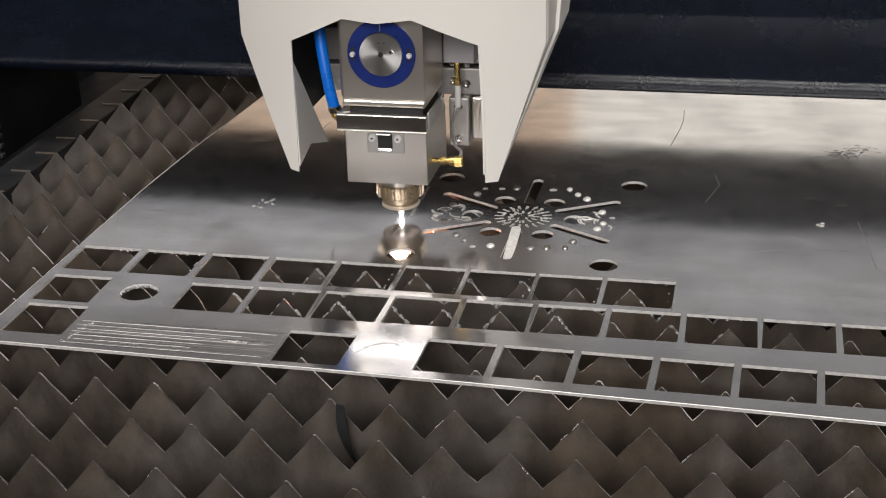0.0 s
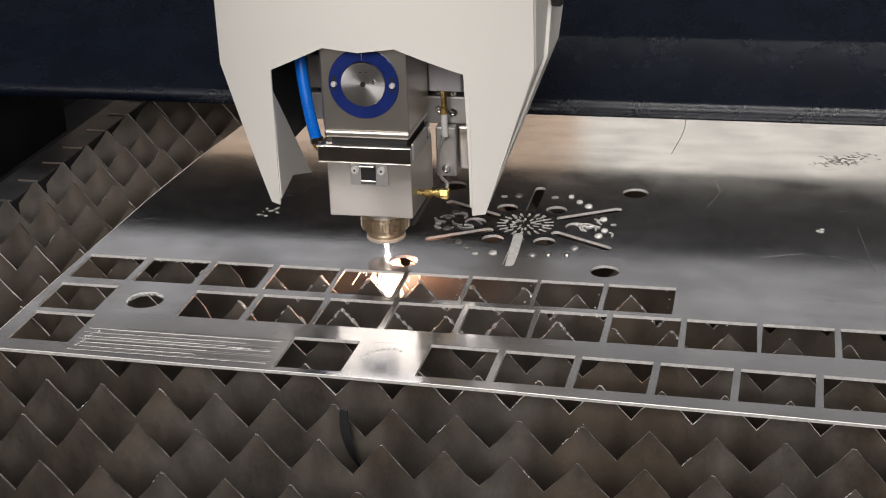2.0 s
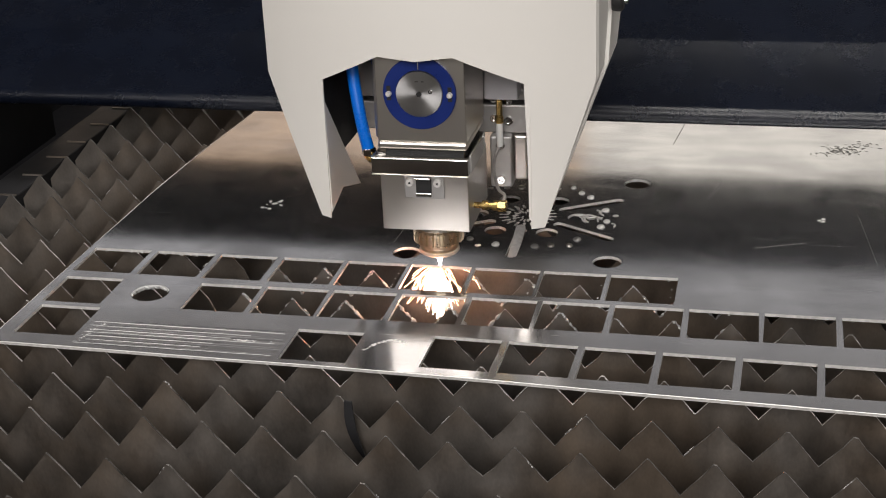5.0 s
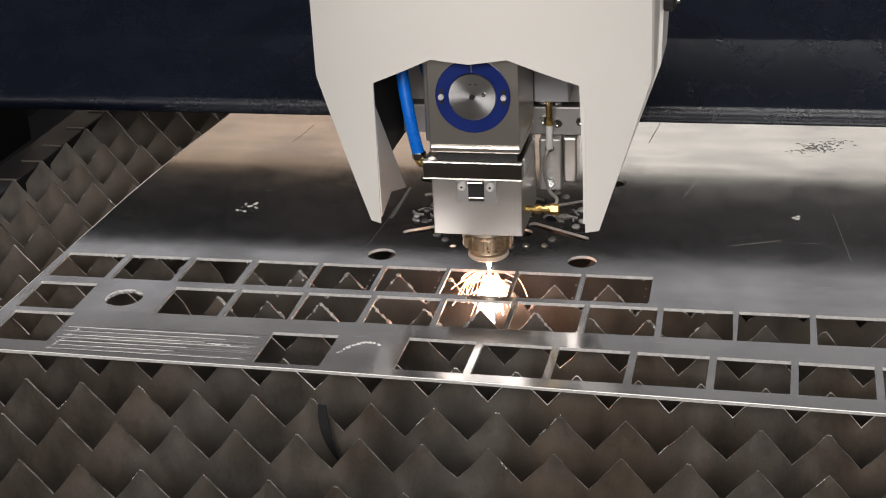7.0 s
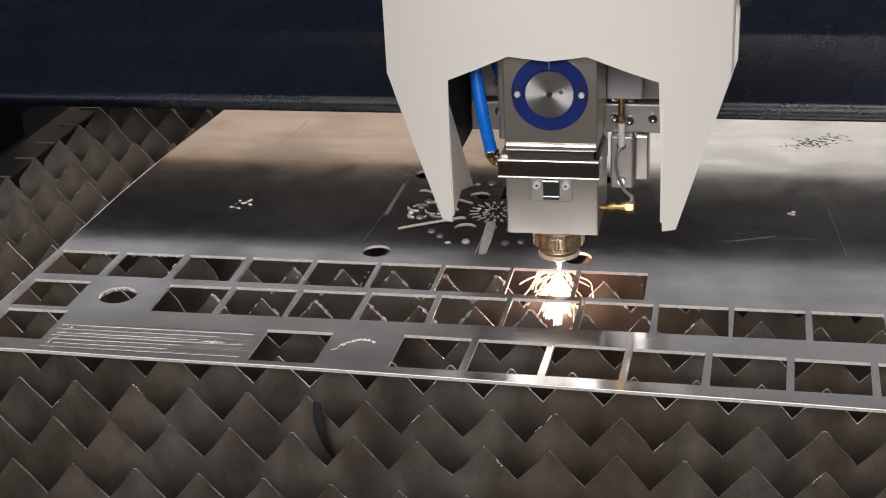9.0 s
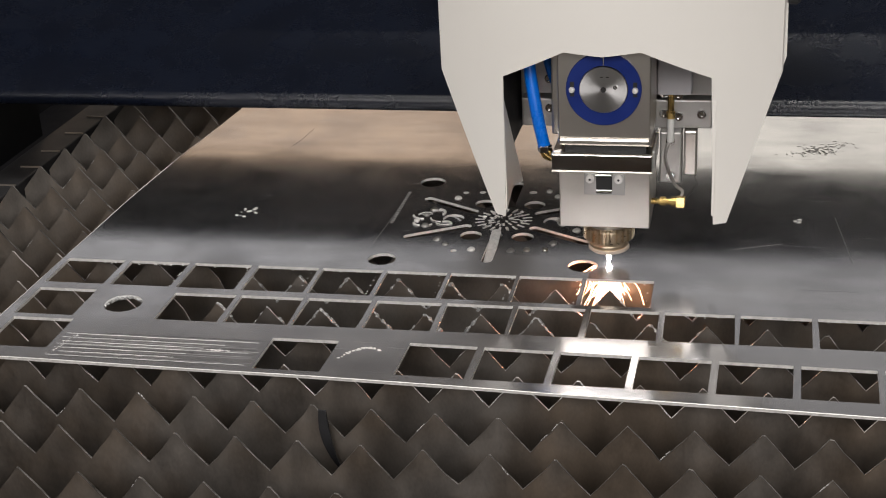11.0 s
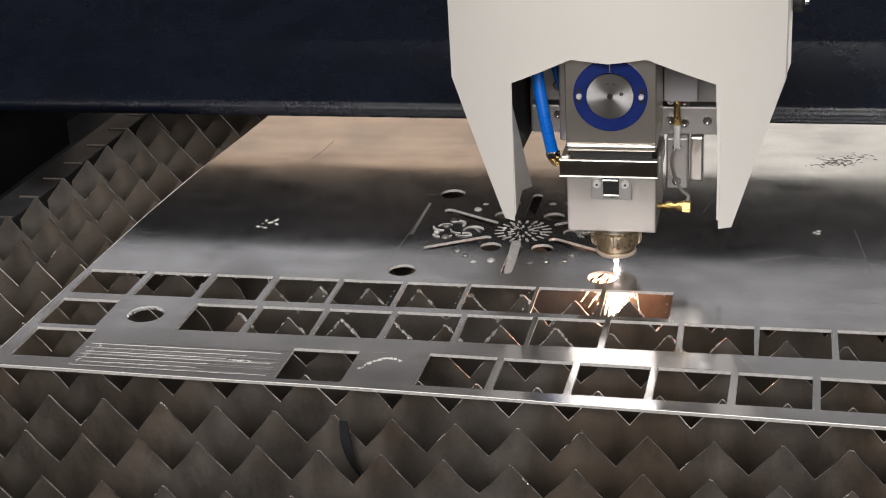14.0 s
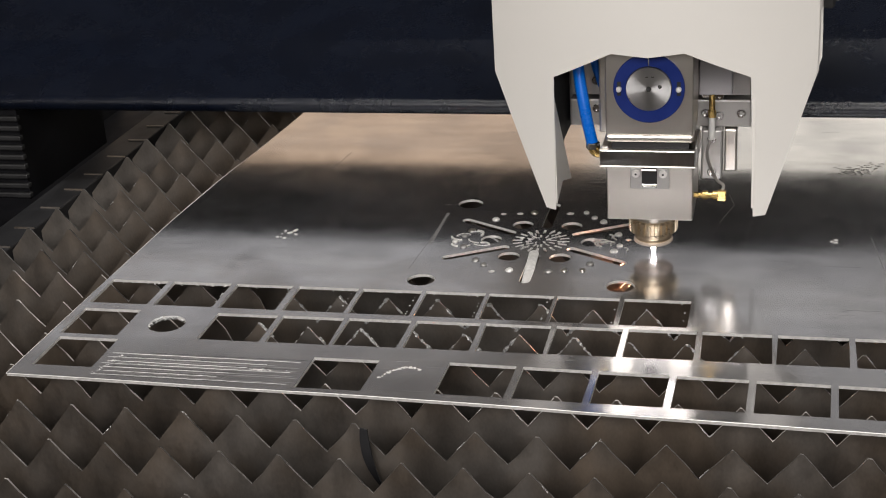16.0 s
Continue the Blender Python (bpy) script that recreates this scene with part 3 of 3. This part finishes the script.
    for pts, r in ((front_edge, 0.0008), (side_edge, 0.0008)):
        bm = tube([(x + rng.uniform(-0.0004, 0.0004), y + rng.uniform(-0.0004, 0.0004), -0.0004 + rng.uniform(-0.0004, 0.0002)) for x, y in pts], r, 6)
        part("edge_bead", bm, CUT, SHEET_OB, "bright rolled edge")
    # slag crust inside the round hole
    bm = bmesh.new()
    for _ in range(120):
        a = rng.gauss(2.2, 0.7)
        r = rng.uniform(0.0195, 0.0218)
        bmesh.ops.create_icosphere(bm, subdivisions=1, radius=rng.uniform(0.0006, 0.0018), matrix=Matrix.Translation((0.1137 + r * math.cos(a), -0.110 + r * math.sin(a), rng.uniform(-0.004, -0.0006))))
    tagged(part("slag_crust", bm, DROSS, SHEET_OB, "pale slag in the round hole"), kind="stuff")
    # hair-line scores across the sheet
    for pts, w in (([(0.6716, 0.6139), (0.6735, 0.57), (0.6712, 0.5293), (0.6655, 0.48), (0.6613, 0.442)], 0.0011), ([(0.1601, 0.4959), (0.156, 0.45), (0.1478, 0.4073)], 0.0008),
                   ([(0.3641, 0.256), (0.3585, 0.13), (0.354, 0.047)], 0.0005), ([(0.903, 0.2072), (0.912, 0.12), (0.918, 0.06)], 0.0005),
                   ([(0.72, 0.25), (0.735, 0.31), (0.725, 0.36)], 0.0005), ([(0.78, 0.10), (0.86, 0.13)], 0.0005)):
        bm = bmesh.new()
        rows = []
        for (x0, y0), (x1, y1) in zip(pts, pts[1:]):
            for k in range(4):
                f = k / 4
                rows.append([bm.verts.new((x0 + (x1 - x0) * f - w / 2, y0 + (y1 - y0) * f, 0.0001)), bm.verts.new((x0 + (x1 - x0) * f, y0 + (y1 - y0) * f, 0.0003)), bm.verts.new((x0 + (x1 - x0) * f + w / 2, y0 + (y1 - y0) * f, 0.0001))])
        for a, b in zip(rows, rows[1:]):
            bm.faces.new((a[0], a[1], b[1], b[0]))
            bm.faces.new((a[1], a[2], b[2], b[1]))
        part("scratch", bm, GRIME, SHEET_OB, "fine hair-line scratch")
    # burrs hanging along the cut-outs
    bm = bmesh.new()
    for _ in range(220):
        x, y = rng.choice(((rng.uniform(0, 0.70), 0.0050), (rng.uniform(0, 0.70), -0.0630), (rng.uniform(0.16, 1.1), -0.0725), (rng.uniform(0.16, 1.1), -0.1415),
                            (0.0783 * rng.randint(0, 8) + 0.067, rng.uniform(-0.063, 0))))
        bmesh.ops.create_icosphere(bm, subdivisions=1, radius=rng.uniform(0.0003, 0.0008), matrix=Matrix.Translation((x, y, rng.uniform(-0.0046, -0.0034))) @ Matrix.Diagonal((1.8, 1, 1.2, 1)))
    tagged(part("burr_rest", bm, DROSS, SHEET_OB, "rough burrs below the cut edges"), kind="stuff")


sheet_detail()


# ---- the gantry ----
def gantry():
    root = new("gantry")
    tagged(root, "navy textured steel gantry beam spanning the bed", "gantry")
    bm = bmesh.new()
    prof = []
    # front lip rounded, upper face sloping gently back, step, flat top
    for i in range(19):
        a = radians(-90 - 162 * i / 18)
        prof.append((0.342 + 0.0125 * math.cos(a), 0.0995 + 0.0125 * math.sin(a)))
    prof += [(0.470, 0.1568), (0.4715, 0.1582), (0.478, 0.1606), (0.60, 0.217), (0.62, 0.205), (0.62, 0.095), (0.612, 0.087)]
    a = [bm.verts.new((-0.75, y, z)) for y, z in prof]
    b = [bm.verts.new((1.69, y, z)) for y, z in prof]
    bm.faces.new(a)
    bm.faces.new(b)
    for i in range(len(prof)):
        j = (i + 1) % len(prof)
        bm.faces.new((a[i], a[j], b[j], b[i]))
    part("beam", bm, NAVY, root, "navy textured beam with a rounded lower edge", smooth=True)
    bel = part("bellows", box(-0.47, -0.345, 0.345, 0.62, -0.06, 0.086), BLACK, root, "black ribbed way cover")
    for i in range(9):
        part("rib", box(-0.474, -0.340, 0.335, 0.346, -0.055 + 0.0155 * i, -0.047 + 0.0155 * i, 0.002), RUBBER, bel)
    part("end_block", box(-0.76, -0.66, 0.30, 0.66, 0.0, 0.21, 0.008), BLACK, root)
    part("end_block", box(1.66, 1.76, 0.30, 0.66, 0.0, 0.21, 0.008), BLACK, root)
    return root


GANTRY = gantry()


# ---- the laser head ----
def laser_head():
    root = new("laser_head")
    tagged(root, "stainless laser cutting head under a cream hood", "laser head")
    hood(root)
    # stainless upper block with folded lip
    part("upper_block", box(-0.049, 0.049, 0.0, 0.098, 0.172, 0.34, 0.0012), STEEL, root, "brushed stainless upper housing")
    part("lip", prism([(-0.0492, 0.164), (0.0492, 0.164), (0.0492, 0.1722), (-0.0492, 0.1722)], -0.0025, 0.095, 0.0024), STEEL, root, "bright folded lip")
    part("neck", box(-0.043, 0.044, 0.006, 0.09, 0.154, 0.166), RUBBER, root)
    dial = part("dial_ring", lathe([(0.0398, 0.0), (0.0398, 0.0022), (0.0392, 0.003), (0.0258, 0.003), (0.0256, 0.002), (0.0256, 0.0)], (0, -0.0003, 0.2275), "y", 64), BLUE, root, "blue anodised dial ring", True)
    part("disc", lathe([(0.0254, 0.0), (0.0254, 0.0042), (0.0248, 0.0048), (0.0032, 0.0048), (0.0030, 0.0030), (0.0001, 0.0030)], (0, -0.0003, 0.2275), "y", 64), DISC, dial, "turned aluminium disc", True)
    part("bore", lathe([(0.0031, 0.0), (0.0031, 0.0050), (0.0028, 0.0051)], (0, -0.0003, 0.2275), "y", 6), RUBBER, dial)
    part("pin", lathe([(0.0022, 0.0), (0.0022, 0.0056), (0.0016, 0.006)], (0.0125, -0.0003, 0.2305), "y", 14), RUBBER, dial)
    part("pin", lathe([(0.0017, 0.0), (0.0017, 0.0062), (0.0012, 0.0066)], (0.0131, -0.0003, 0.2309), "y", 14), CHROME, dial)
    for sx in (-0.0332, 0.0332):
        part("screw_slot", prism([(sx - 0.0022, 0.2195), (sx + 0.0022, 0.2195), (sx + 0.0022, 0.2355), (sx - 0.0022, 0.2355)], -0.0036, -0.0028), RUBBER, dial)
        part("screw", lathe([(0.0032, 0.0), (0.0032, 0.0060), (0.0024, 0.0072), (0.0008, 0.0074)], (sx, -0.0003, 0.2270), "y", 16), CUT, dial, smooth=True)
    part("dial_mark", prism([(-0.0005, 0.254), (0.0005, 0.254), (0.0005, 0.264), (-0.0005, 0.264)], -0.0040, -0.0030), CHROME, dial)
    for ox in (-0.0035, 0.003):
        part("dial_mark", prism([(ox, 0.241), (ox + 0.003, 0.241), (ox + 0.003, 0.2418), (ox, 0.2418)], -0.0054, -0.0048), RUBBER, dial, "faint engraved mark")
    # bright horizontal drawer band
    tray = part("drawer_band", box(-0.0555, 0.0515, -0.010, 0.088, 0.1378, 0.1565, 0.0009), CHROME, root, "polished stainless drawer band")
    part("band_edge", box(-0.0557, 0.0517, -0.0108, -0.004, 0.1366, 0.1380, 0.0005), STEEL, tray)
    part("band_edge", box(-0.0557, 0.0517, -0.0108, -0.004, 0.1562, 0.1572, 0.0004), STEEL, tray)
    part("end_cap", box(0.0512, 0.0545, -0.004, 0.060, 0.1400, 0.160, 0.0015), ALU, tray, "pale plastic end cap")
    # lower block
    part("lower_block", box(-0.049, 0.049, 0.0, 0.105, 0.0690, 0.1368, 0.0010), STEEL, root, "brushed stainless lower housing")
    latch = part("latch", box(-0.0215, 0.0225, -0.0032, 0.001, 0.1085, 0.1335, 0.0006), ALU, root, "stainless latch plate")
    # the dark reflection in the polished catch is given as black
    part("window", box(-0.0085, 0.0090, -0.0040, -0.0030, 0.1125, 0.1325, 0.0004), RUBBER, latch, "latch window, black for its dark reflection")
    part("catch", box(-0.0085, 0.0090, -0.0060, -0.0035, 0.1110, 0.1155, 0.0008), CHROME, latch)
    part("catch", box(-0.0085, 0.0090, -0.0120, -0.0035, 0.1325, 0.1350, 0.0008), CHROME, latch)
    for sx in (-0.0150, 0.0158):
        screw = part("screw", lathe([(0.0046, 0.0), (0.0046, 0.0030), (0.0038, 0.0040), (0.0020, 0.0040)], (sx, -0.0030, 0.1272), "y", 18), CUT, latch, smooth=True)
        part("socket", lathe([(0.0014, 0.0036), (0.0014, 0.0042)], (sx, -0.0030, 0.1272), "y", 6), RUBBER, screw)
    # nozzle
    ny = 0.064
    nx = -0.0015
    noz = part("nozzle_collar", lathe([(0.0225, 0.044), (0.0225, 0.070)], (nx, ny, 0), "z", 40), STEEL, root, "stainless collar")
    part("knurled_nut", lathe([(0.0235, 0.0480), (0.0282, 0.0468), (0.0294, 0.0450), (0.0294, 0.0340), (0.0284, 0.0322), (0.0225, 0.0312)], (nx, ny, 0), "z", 176, 22, 0.0030), BRONZE, noz, "knurled brass-toned nut")
    part("ceramic_ring", lathe([(0.0228, 0.0315), (0.0222, 0.0270), (0.0226, 0.0262), (0.0214, 0.0215)], (nx, ny, 0), "z", 40), BRONZE, noz, "brass-toned nozzle ring", True)
    part("ring_edge", lathe([(0.0214, 0.0222), (0.0234, 0.0212), (0.0236, 0.0190), (0.0222, 0.0176), (0.0130, 0.0168)], (nx, ny, 0), "z", 40), CERAMIC, noz, "pale ceramic rim", True)
    part("nozzle_tip", lathe([(0.0125, 0.0172), (0.0090, 0.0125), (0.0045, 0.0090), (0.0022, 0.0086)], (nx, ny, 0), "z", 28), BRONZE, noz, "copper nozzle tip", True)
    part("plasma", lathe([(0.0016, 0.0110), (0.0028, 0.0085), (0.0024, 0.0050), (0.0012, 0.0004)], (nx, ny, 0), "z", 14), PLASMA, noz, "white-hot cutting point", True)
    # carriage behind the head
    car = part("carriage_plate", box(-0.118, 0.118, 0.150, 0.165, 0.142, 0.36, 0.002), ALU, root, "aluminium carriage plate")
    part("cross_bar", box(-0.108, 0.110, 0.125, 0.150, 0.142, 0.176, 0.002), ALU, car)
    part("cross_bar", box(-0.108, 0.110, 0.130, 0.150, 0.180, 0.222, 0.002), ALU, car)
    part("rail_block", box(0.052, 0.077, 0.112, 0.150, 0.080, 0.142, 0.002), ALU, car, "pale aluminium guide block")
    part("rail_block", box(0.079, 0.094, 0.118, 0.150, 0.088, 0.1415, 0.002), STEEL, car)
    part("bracket", box(-0.060, -0.049, 0.03, 0.15, 0.165, 0.300, 0.002), STEEL, car)
    part("connecting_arm", box(-0.09, 0.09, 0.165, 0.37, 0.215, 0.36, 0.004), BLACK, car, "black arm to the gantry beam")
    for sx, sz in ((0.0560, 0.160), (0.0725, 0.157), (0.0560, 0.184), (0.0725, 0.182), (0.0645, 0.090), (0.0645, 0.132), (0.098, 0.160), (-0.075, 0.165), (-0.075, 0.200), (-0.062, 0.185)):
        y = 0.112 if sz < 0.142 and sx > 0 else 0.125
        part("bolt", lathe([(0.0052, -0.004), (0.0052, 0.003), (0.0044, 0.004), (0.0026, 0.004), (0.0024, 0.0015)], (sx, y, sz), "y", 18), CHROME, car, "socket head bolt", True)
    part("drive_box", box(0.0495, 0.088, 0.098, 0.124, 0.190, 0.300, 0.002), PALE, root, "pale grey drive box")
    # sensor, wire and gas fitting
    sen = part("sensor_plug", lathe([(0.0048, 0.160), (0.0048, 0.168), (0.0036, 0.169), (0.0036, 0.190)], (0.0645, 0.108, 0), "z", 6), BRASS, root, "brass sensor plug")
    part("sleeve", lathe([(0.0034, 0.132), (0.0040, 0.134), (0.0040, 0.160), (0.0034, 0.161)], (0.0645, 0.108, 0), "z", 14), SLEEVE, sen, "white cable sleeve", True)
    part("wire", tube([(0.0645, 0.108, 0.134), (0.060, 0.102, 0.122), (0.062, 0.080, 0.114), (0.073, 0.045, 0.105), (0.082, 0.036, 0.100), (0.079, 0.030, 0.0915)], 0.0019, 10), WIRE, sen, "grey braided wire", True)
    gas = part("gas_fitting", lathe([(0.0034, 0.049), (0.0034, 0.058), (0.0054, 0.0582), (0.0054, 0.065), (0.0038, 0.0652), (0.0038, 0.070), (0.0056, 0.0702), (0.0056, 0.076), (0.0042, 0.0762)], (0, 0.028, 0.0908), "x", 12), BRASS, root, "brass gas fitting")
    part("hex_nut", lathe([(0.0066, 0.0762), (0.0066, 0.0845), (0.0055, 0.0858)], (0, 0.028, 0.0908), "x", 6), BRASS, gas)
    # blue hoses
    part("air_hose", tube([(-0.088, 0.05, 0.36), (-0.086, 0.045, 0.27), (-0.084, 0.038, 0.235), (-0.075, 0.028, 0.185), (-0.068, 0.026, 0.152)], 0.0068, 16), HOSE, root, "bright blue air hose", True)
    part("air_hose", tube([(-0.076, 0.10, 0.36), (-0.075, 0.095, 0.27), (-0.072, 0.090, 0.235), (-0.064, 0.10, 0.20)], 0.0055, 14), HOSE, root, "bright blue air hose", True)
    elbow = part("hose_elbow", tube([(-0.0685, 0.026, 0.155), (-0.067, 0.026, 0.146), (-0.062, 0.028, 0.141), (-0.050, 0.030, 0.140)], 0.0062, 14), BRASS, root, "brass push-in elbow", True)
    part("collar", lathe([(0.0082, 0.147), (0.0082, 0.1535), (0.0072, 0.155)], (-0.0675, 0.026, 0), "z", 6), CHROME, elbow)
    return root


def hood(root):
    """Cream hood: a bowed front plate with two pointed legs, and folded side plates that run back."""
    t = 0.003
    lower = [(-0.1826, 0.2345), (-0.1214, 0.0790), (-0.1095, 0.0778), (-0.1074, 0.2393), (-0.0400, 0.2712), (0.0, 0.2672), (0.0400, 0.2716),
             (0.1113, 0.2395), (0.1165, 0.0743), (0.1305, 0.0743), (0.1826, 0.2345)]
    bow = lambda x: -0.020 + 0.062 * (x / 0.183) ** 2
    edge = []
    for (x0, z0), (x1, z1) in zip(lower, lower[1:]):
        edge += [(x0 + (x1 - x0) * k / 5, z0 + (z1 - z0) * k / 5) for k in range(5)]
    edge.append(lower[-1])
    bm = bmesh.new()
    rows = [[bm.verts.new((x, bow(x) + dy, z)) for x, z in edge] for dy in (0, t)]
    tops = [[bm.verts.new((x, bow(x) + dy, 0.60)) for x, z in edge] for dy in (0, t)]
    for i in range(len(edge) - 1):
        bm.faces.new((rows[0][i], rows[0][i + 1], tops[0][i + 1], tops[0][i]))
        bm.faces.new((rows[1][i + 1], rows[1][i], tops[1][i], tops[1][i + 1]))
        bm.faces.new((rows[0][i + 1], rows[0][i], rows[1][i], rows[1][i + 1]))
        bm.faces.new((tops[0][i], tops[0][i + 1], tops[1][i + 1], tops[1][i]))
    for i in (0, -1):
        bm.faces.new((rows[0][i], tops[0][i], tops[1][i], rows[1][i]))
    h = part("hood", bm, HOOD, root, "cream powder-coated hood front", True)
    # folded sides: height, half width, depth of the front edge, of the fold and of the rear edge
    chain = ((0.0785, 0.1303, 0.0140, 0.005, 0.012), (0.2345, 0.1824, 0.0450, 0.055, 0.140), (0.285, 0.1826, 0.0450, 0.087, 0.205),
             (0.335, 0.1826, 0.0450, 0.087, 0.255), (0.60, 0.1826, 0.0450, 0.087, 0.255))
    for sign in (-1, 1):
        bm = bmesh.new()
        rows = []
        for z, x, y, d1, d2 in chain:
            x -= 0.009 if sign < 0 and z < 0.1 else 0
            flare = 0.15 if z < 0.1 else 1.0
            outer = [(x, y), (x + 0.0018 * flare, y + 0.004), (x + 0.0024 * flare, y + d1), (x + 0.0062 * flare, y + d1 + 0.003), (x + 0.0070 * flare, y + d2)]
            rows.append([bm.verts.new((sign * px, py, z)) for px, py in outer] + [bm.verts.new((sign * (px - t), py, z)) for px, py in reversed(outer)])
        n = len(rows[0])
        for a, b in zip(rows, rows[1:]):
            for i in range(n):
                j = (i + 1) % n
                bm.faces.new((a[i], a[j], b[j], b[i]))
        bm.faces.new(rows[0])
        bm.faces.new(rows[-1])
        part("side_plate", bm, HOOD, h)
    # inner returns beside the opening
    for x0, x1 in ((-0.1100, -0.1078), (0.1143, 0.1171)):
        bm = bmesh.new()
        pts = [(0.0042, 0.214), (0.0042, 0.0850), (0.050, 0.0968), (0.120, 0.0748)]
        a = [bm.verts.new((x0, y, z)) for y, z in pts]
        b = [bm.verts.new((x1, y, z)) for y, z in pts]
        bm.faces.new(a)
        bm.faces.new(b)
        for i in range(len(pts)):
            j = (i + 1) % len(pts)
            bm.faces.new((a[i], a[j], b[j], b[i]))
        part("inner_return", bm, HOOD, h)
    # shade inside the hood, put in as a black plate
    part("inner_shield", box(-0.1147, -0.1117, 0.010, 0.205, 0.134, 0.51), BLACK, h, "black plate for the shade inside the hood")
    part("top_plate", box(-0.188, 0.188, -0.018, 0.300, 0.601, 0.604), HOOD, h)
    part("back_plate", box(-0.184, 0.184, 0.294, 0.297, 0.345, 0.600), HOOD, h)
    knob = part("clamp_knob", lathe([(0.012, 0.0), (0.013, 0.004), (0.013, 0.010), (0.010, 0.013)], (0.1886, 0.140, 0.2960), "x", 20), RUBBER, h, "black clamp knob", True)
    part("knob_screw", lathe([(0.0045, 0.012), (0.0045, 0.017), (0.003, 0.018)], (0.1886, 0.140, 0.2960), "x", 12), CHROME, knob)


HEAD_OB = laser_head()


# ---- sparks under the cut ----
def sparks():
    rng = random.Random(11)
    root = new("spark_spray")
    tagged(root, "white-hot sparks spraying down below the cut", "sparks")

    def streaks(count, spread, r0, r1, reach):
        bm = bmesh.new()
        for _ in range(count):
            a = rng.uniform(0, 2 * math.pi)
            s = abs(rng.gauss(0, spread))
            d = Vector((math.cos(a) * s, math.sin(a) * s - 0.10, -1)).normalized()
            l0 = rng.uniform(0.0, reach * 0.7)
            l1 = l0 + rng.uniform(0.006, 0.024)
            p, q = d * l0 + Vector((0, 0, -0.004)), d * min(l1, reach) + Vector((0, 0, -0.004))
            r = rng.uniform(r0, r1)
            side = d.cross(Vector((0.2, 1, 0))).normalized()
            up = side.cross(d)
            ring = [[bm.verts.new(c + w * (math.cos(k * 2.0944) * side + math.sin(k * 2.0944) * up)) for k in range(3)] for c, w in ((p, r), (q, r * 0.4))]
            for k in range(3):
                j = (k + 1) % 3
                bm.faces.new((ring[0][k], ring[0][j], ring[1][j], ring[1][k]))
            bm.faces.new(ring[0])
            bm.faces.new(ring[1])
        return bm

    bm = bmesh.new()
    for k in range(26):
        a = rng.choice((rng.gauss(math.pi, 0.7), rng.gauss(-1.2, 0.9)))
        reach, drop = rng.uniform(0.012, 0.055), rng.uniform(0.006, 0.045)
        pts = []
        for i in range(4):
            f = (0.35 + 0.65 * i / 3) * reach
            bend = 0.5 * (i / 3) ** 2 * rng.uniform(-1, 1)
            pts.append((math.cos(a + bend) * f, math.sin(a + bend) * f * 0.8, -0.005 - drop * (i / 3) ** 1.5))
        own = tube(pts, rng.uniform(0.00025, 0.00045), 4)
        tmp = bpy.data.meshes.new("tmp")
        own.to_mesh(tmp)
        own.free()
        bm.from_mesh(tmp)
        bpy.data.meshes.remove(tmp)
    tagged(part("spark_curl", bm, EMBER, root, "thin curling spark trails"), kind="stuff")
    part("spark_core", streaks(190, 0.20, 0.0004, 0.0011, 0.066), HOT, root, "white-hot core of the spray")
    part("spark_fan", streaks(150, 0.45, 0.00025, 0.0006, 0.056), EMBER, root, "orange outer sparks")
    return root


SPARKS = sparks()
SPARK_CURL, SPARK_CORE, SPARK_FAN = SPARKS.children


# ---- what moves ----
HEAD = [
    (0.00, 0.3545, 0.0822), (0.50, 0.3542, 0.0626), (1.00, 0.3533, 0.0422), (1.50, 0.3534, 0.0201),
    (2.00, 0.3525, 0.0009), (2.50, 0.3521, -0.0204), (3.00, 0.3514, -0.0397), (3.50, 0.3604, -0.0514),
    (4.50, 0.4041, -0.0537), (5.20, 0.4347, -0.0537), (6.00, 0.4698, -0.0536), (6.50, 0.4924, -0.0566),
    (7.00, 0.5134, -0.0540), (7.50, 0.5352, -0.0539), (8.00, 0.5572, -0.0544), (8.50, 0.5787, -0.0548),
    (9.00, 0.5999, -0.0532), (9.50, 0.6217, -0.0535), (9.95, 0.6440, -0.0530), (10.15, 0.6455, -0.0480),
    (10.80, 0.6455, -0.0200), (11.20, 0.6450, -0.0015), (11.50, 0.6423, -0.0002), (12.00, 0.6203, 0.0008),
    (12.50, 0.5998, 0.0016), (13.00, 0.5862, 0.0110), (13.50, 0.6073, 0.0117), (14.00, 0.6297, 0.0103),
    (14.50, 0.6447, 0.0169), (15.00, 0.6446, 0.0367), (15.50, 0.6454, 0.0565), (16.00, 0.6464, 0.0763),
]


def motions():
    walk(HEAD_OB, [(t, pose(x, y, 0)) for t, x, y in HEAD])
    walk(GANTRY, [(t, pose(0, y, 0)) for t, x, y in HEAD])
    walk(SPARKS, [(t, pose(x - 0.0015, y + 0.064, 0)) for t, x, y in HEAD])
    # the spray flickers
    rng = random.Random(23)
    for piece, tilt, swing in ((SPARK_CURL, 6, 28), (SPARK_CORE, 4, 30), (SPARK_FAN, 7, 38)):
        walk(piece, [(0.2 * k, pose(0, 0, 0, rng.uniform(-tilt, tilt), rng.uniform(-tilt, tilt), rng.uniform(-swing, swing))) for k in range(81)])


motions()
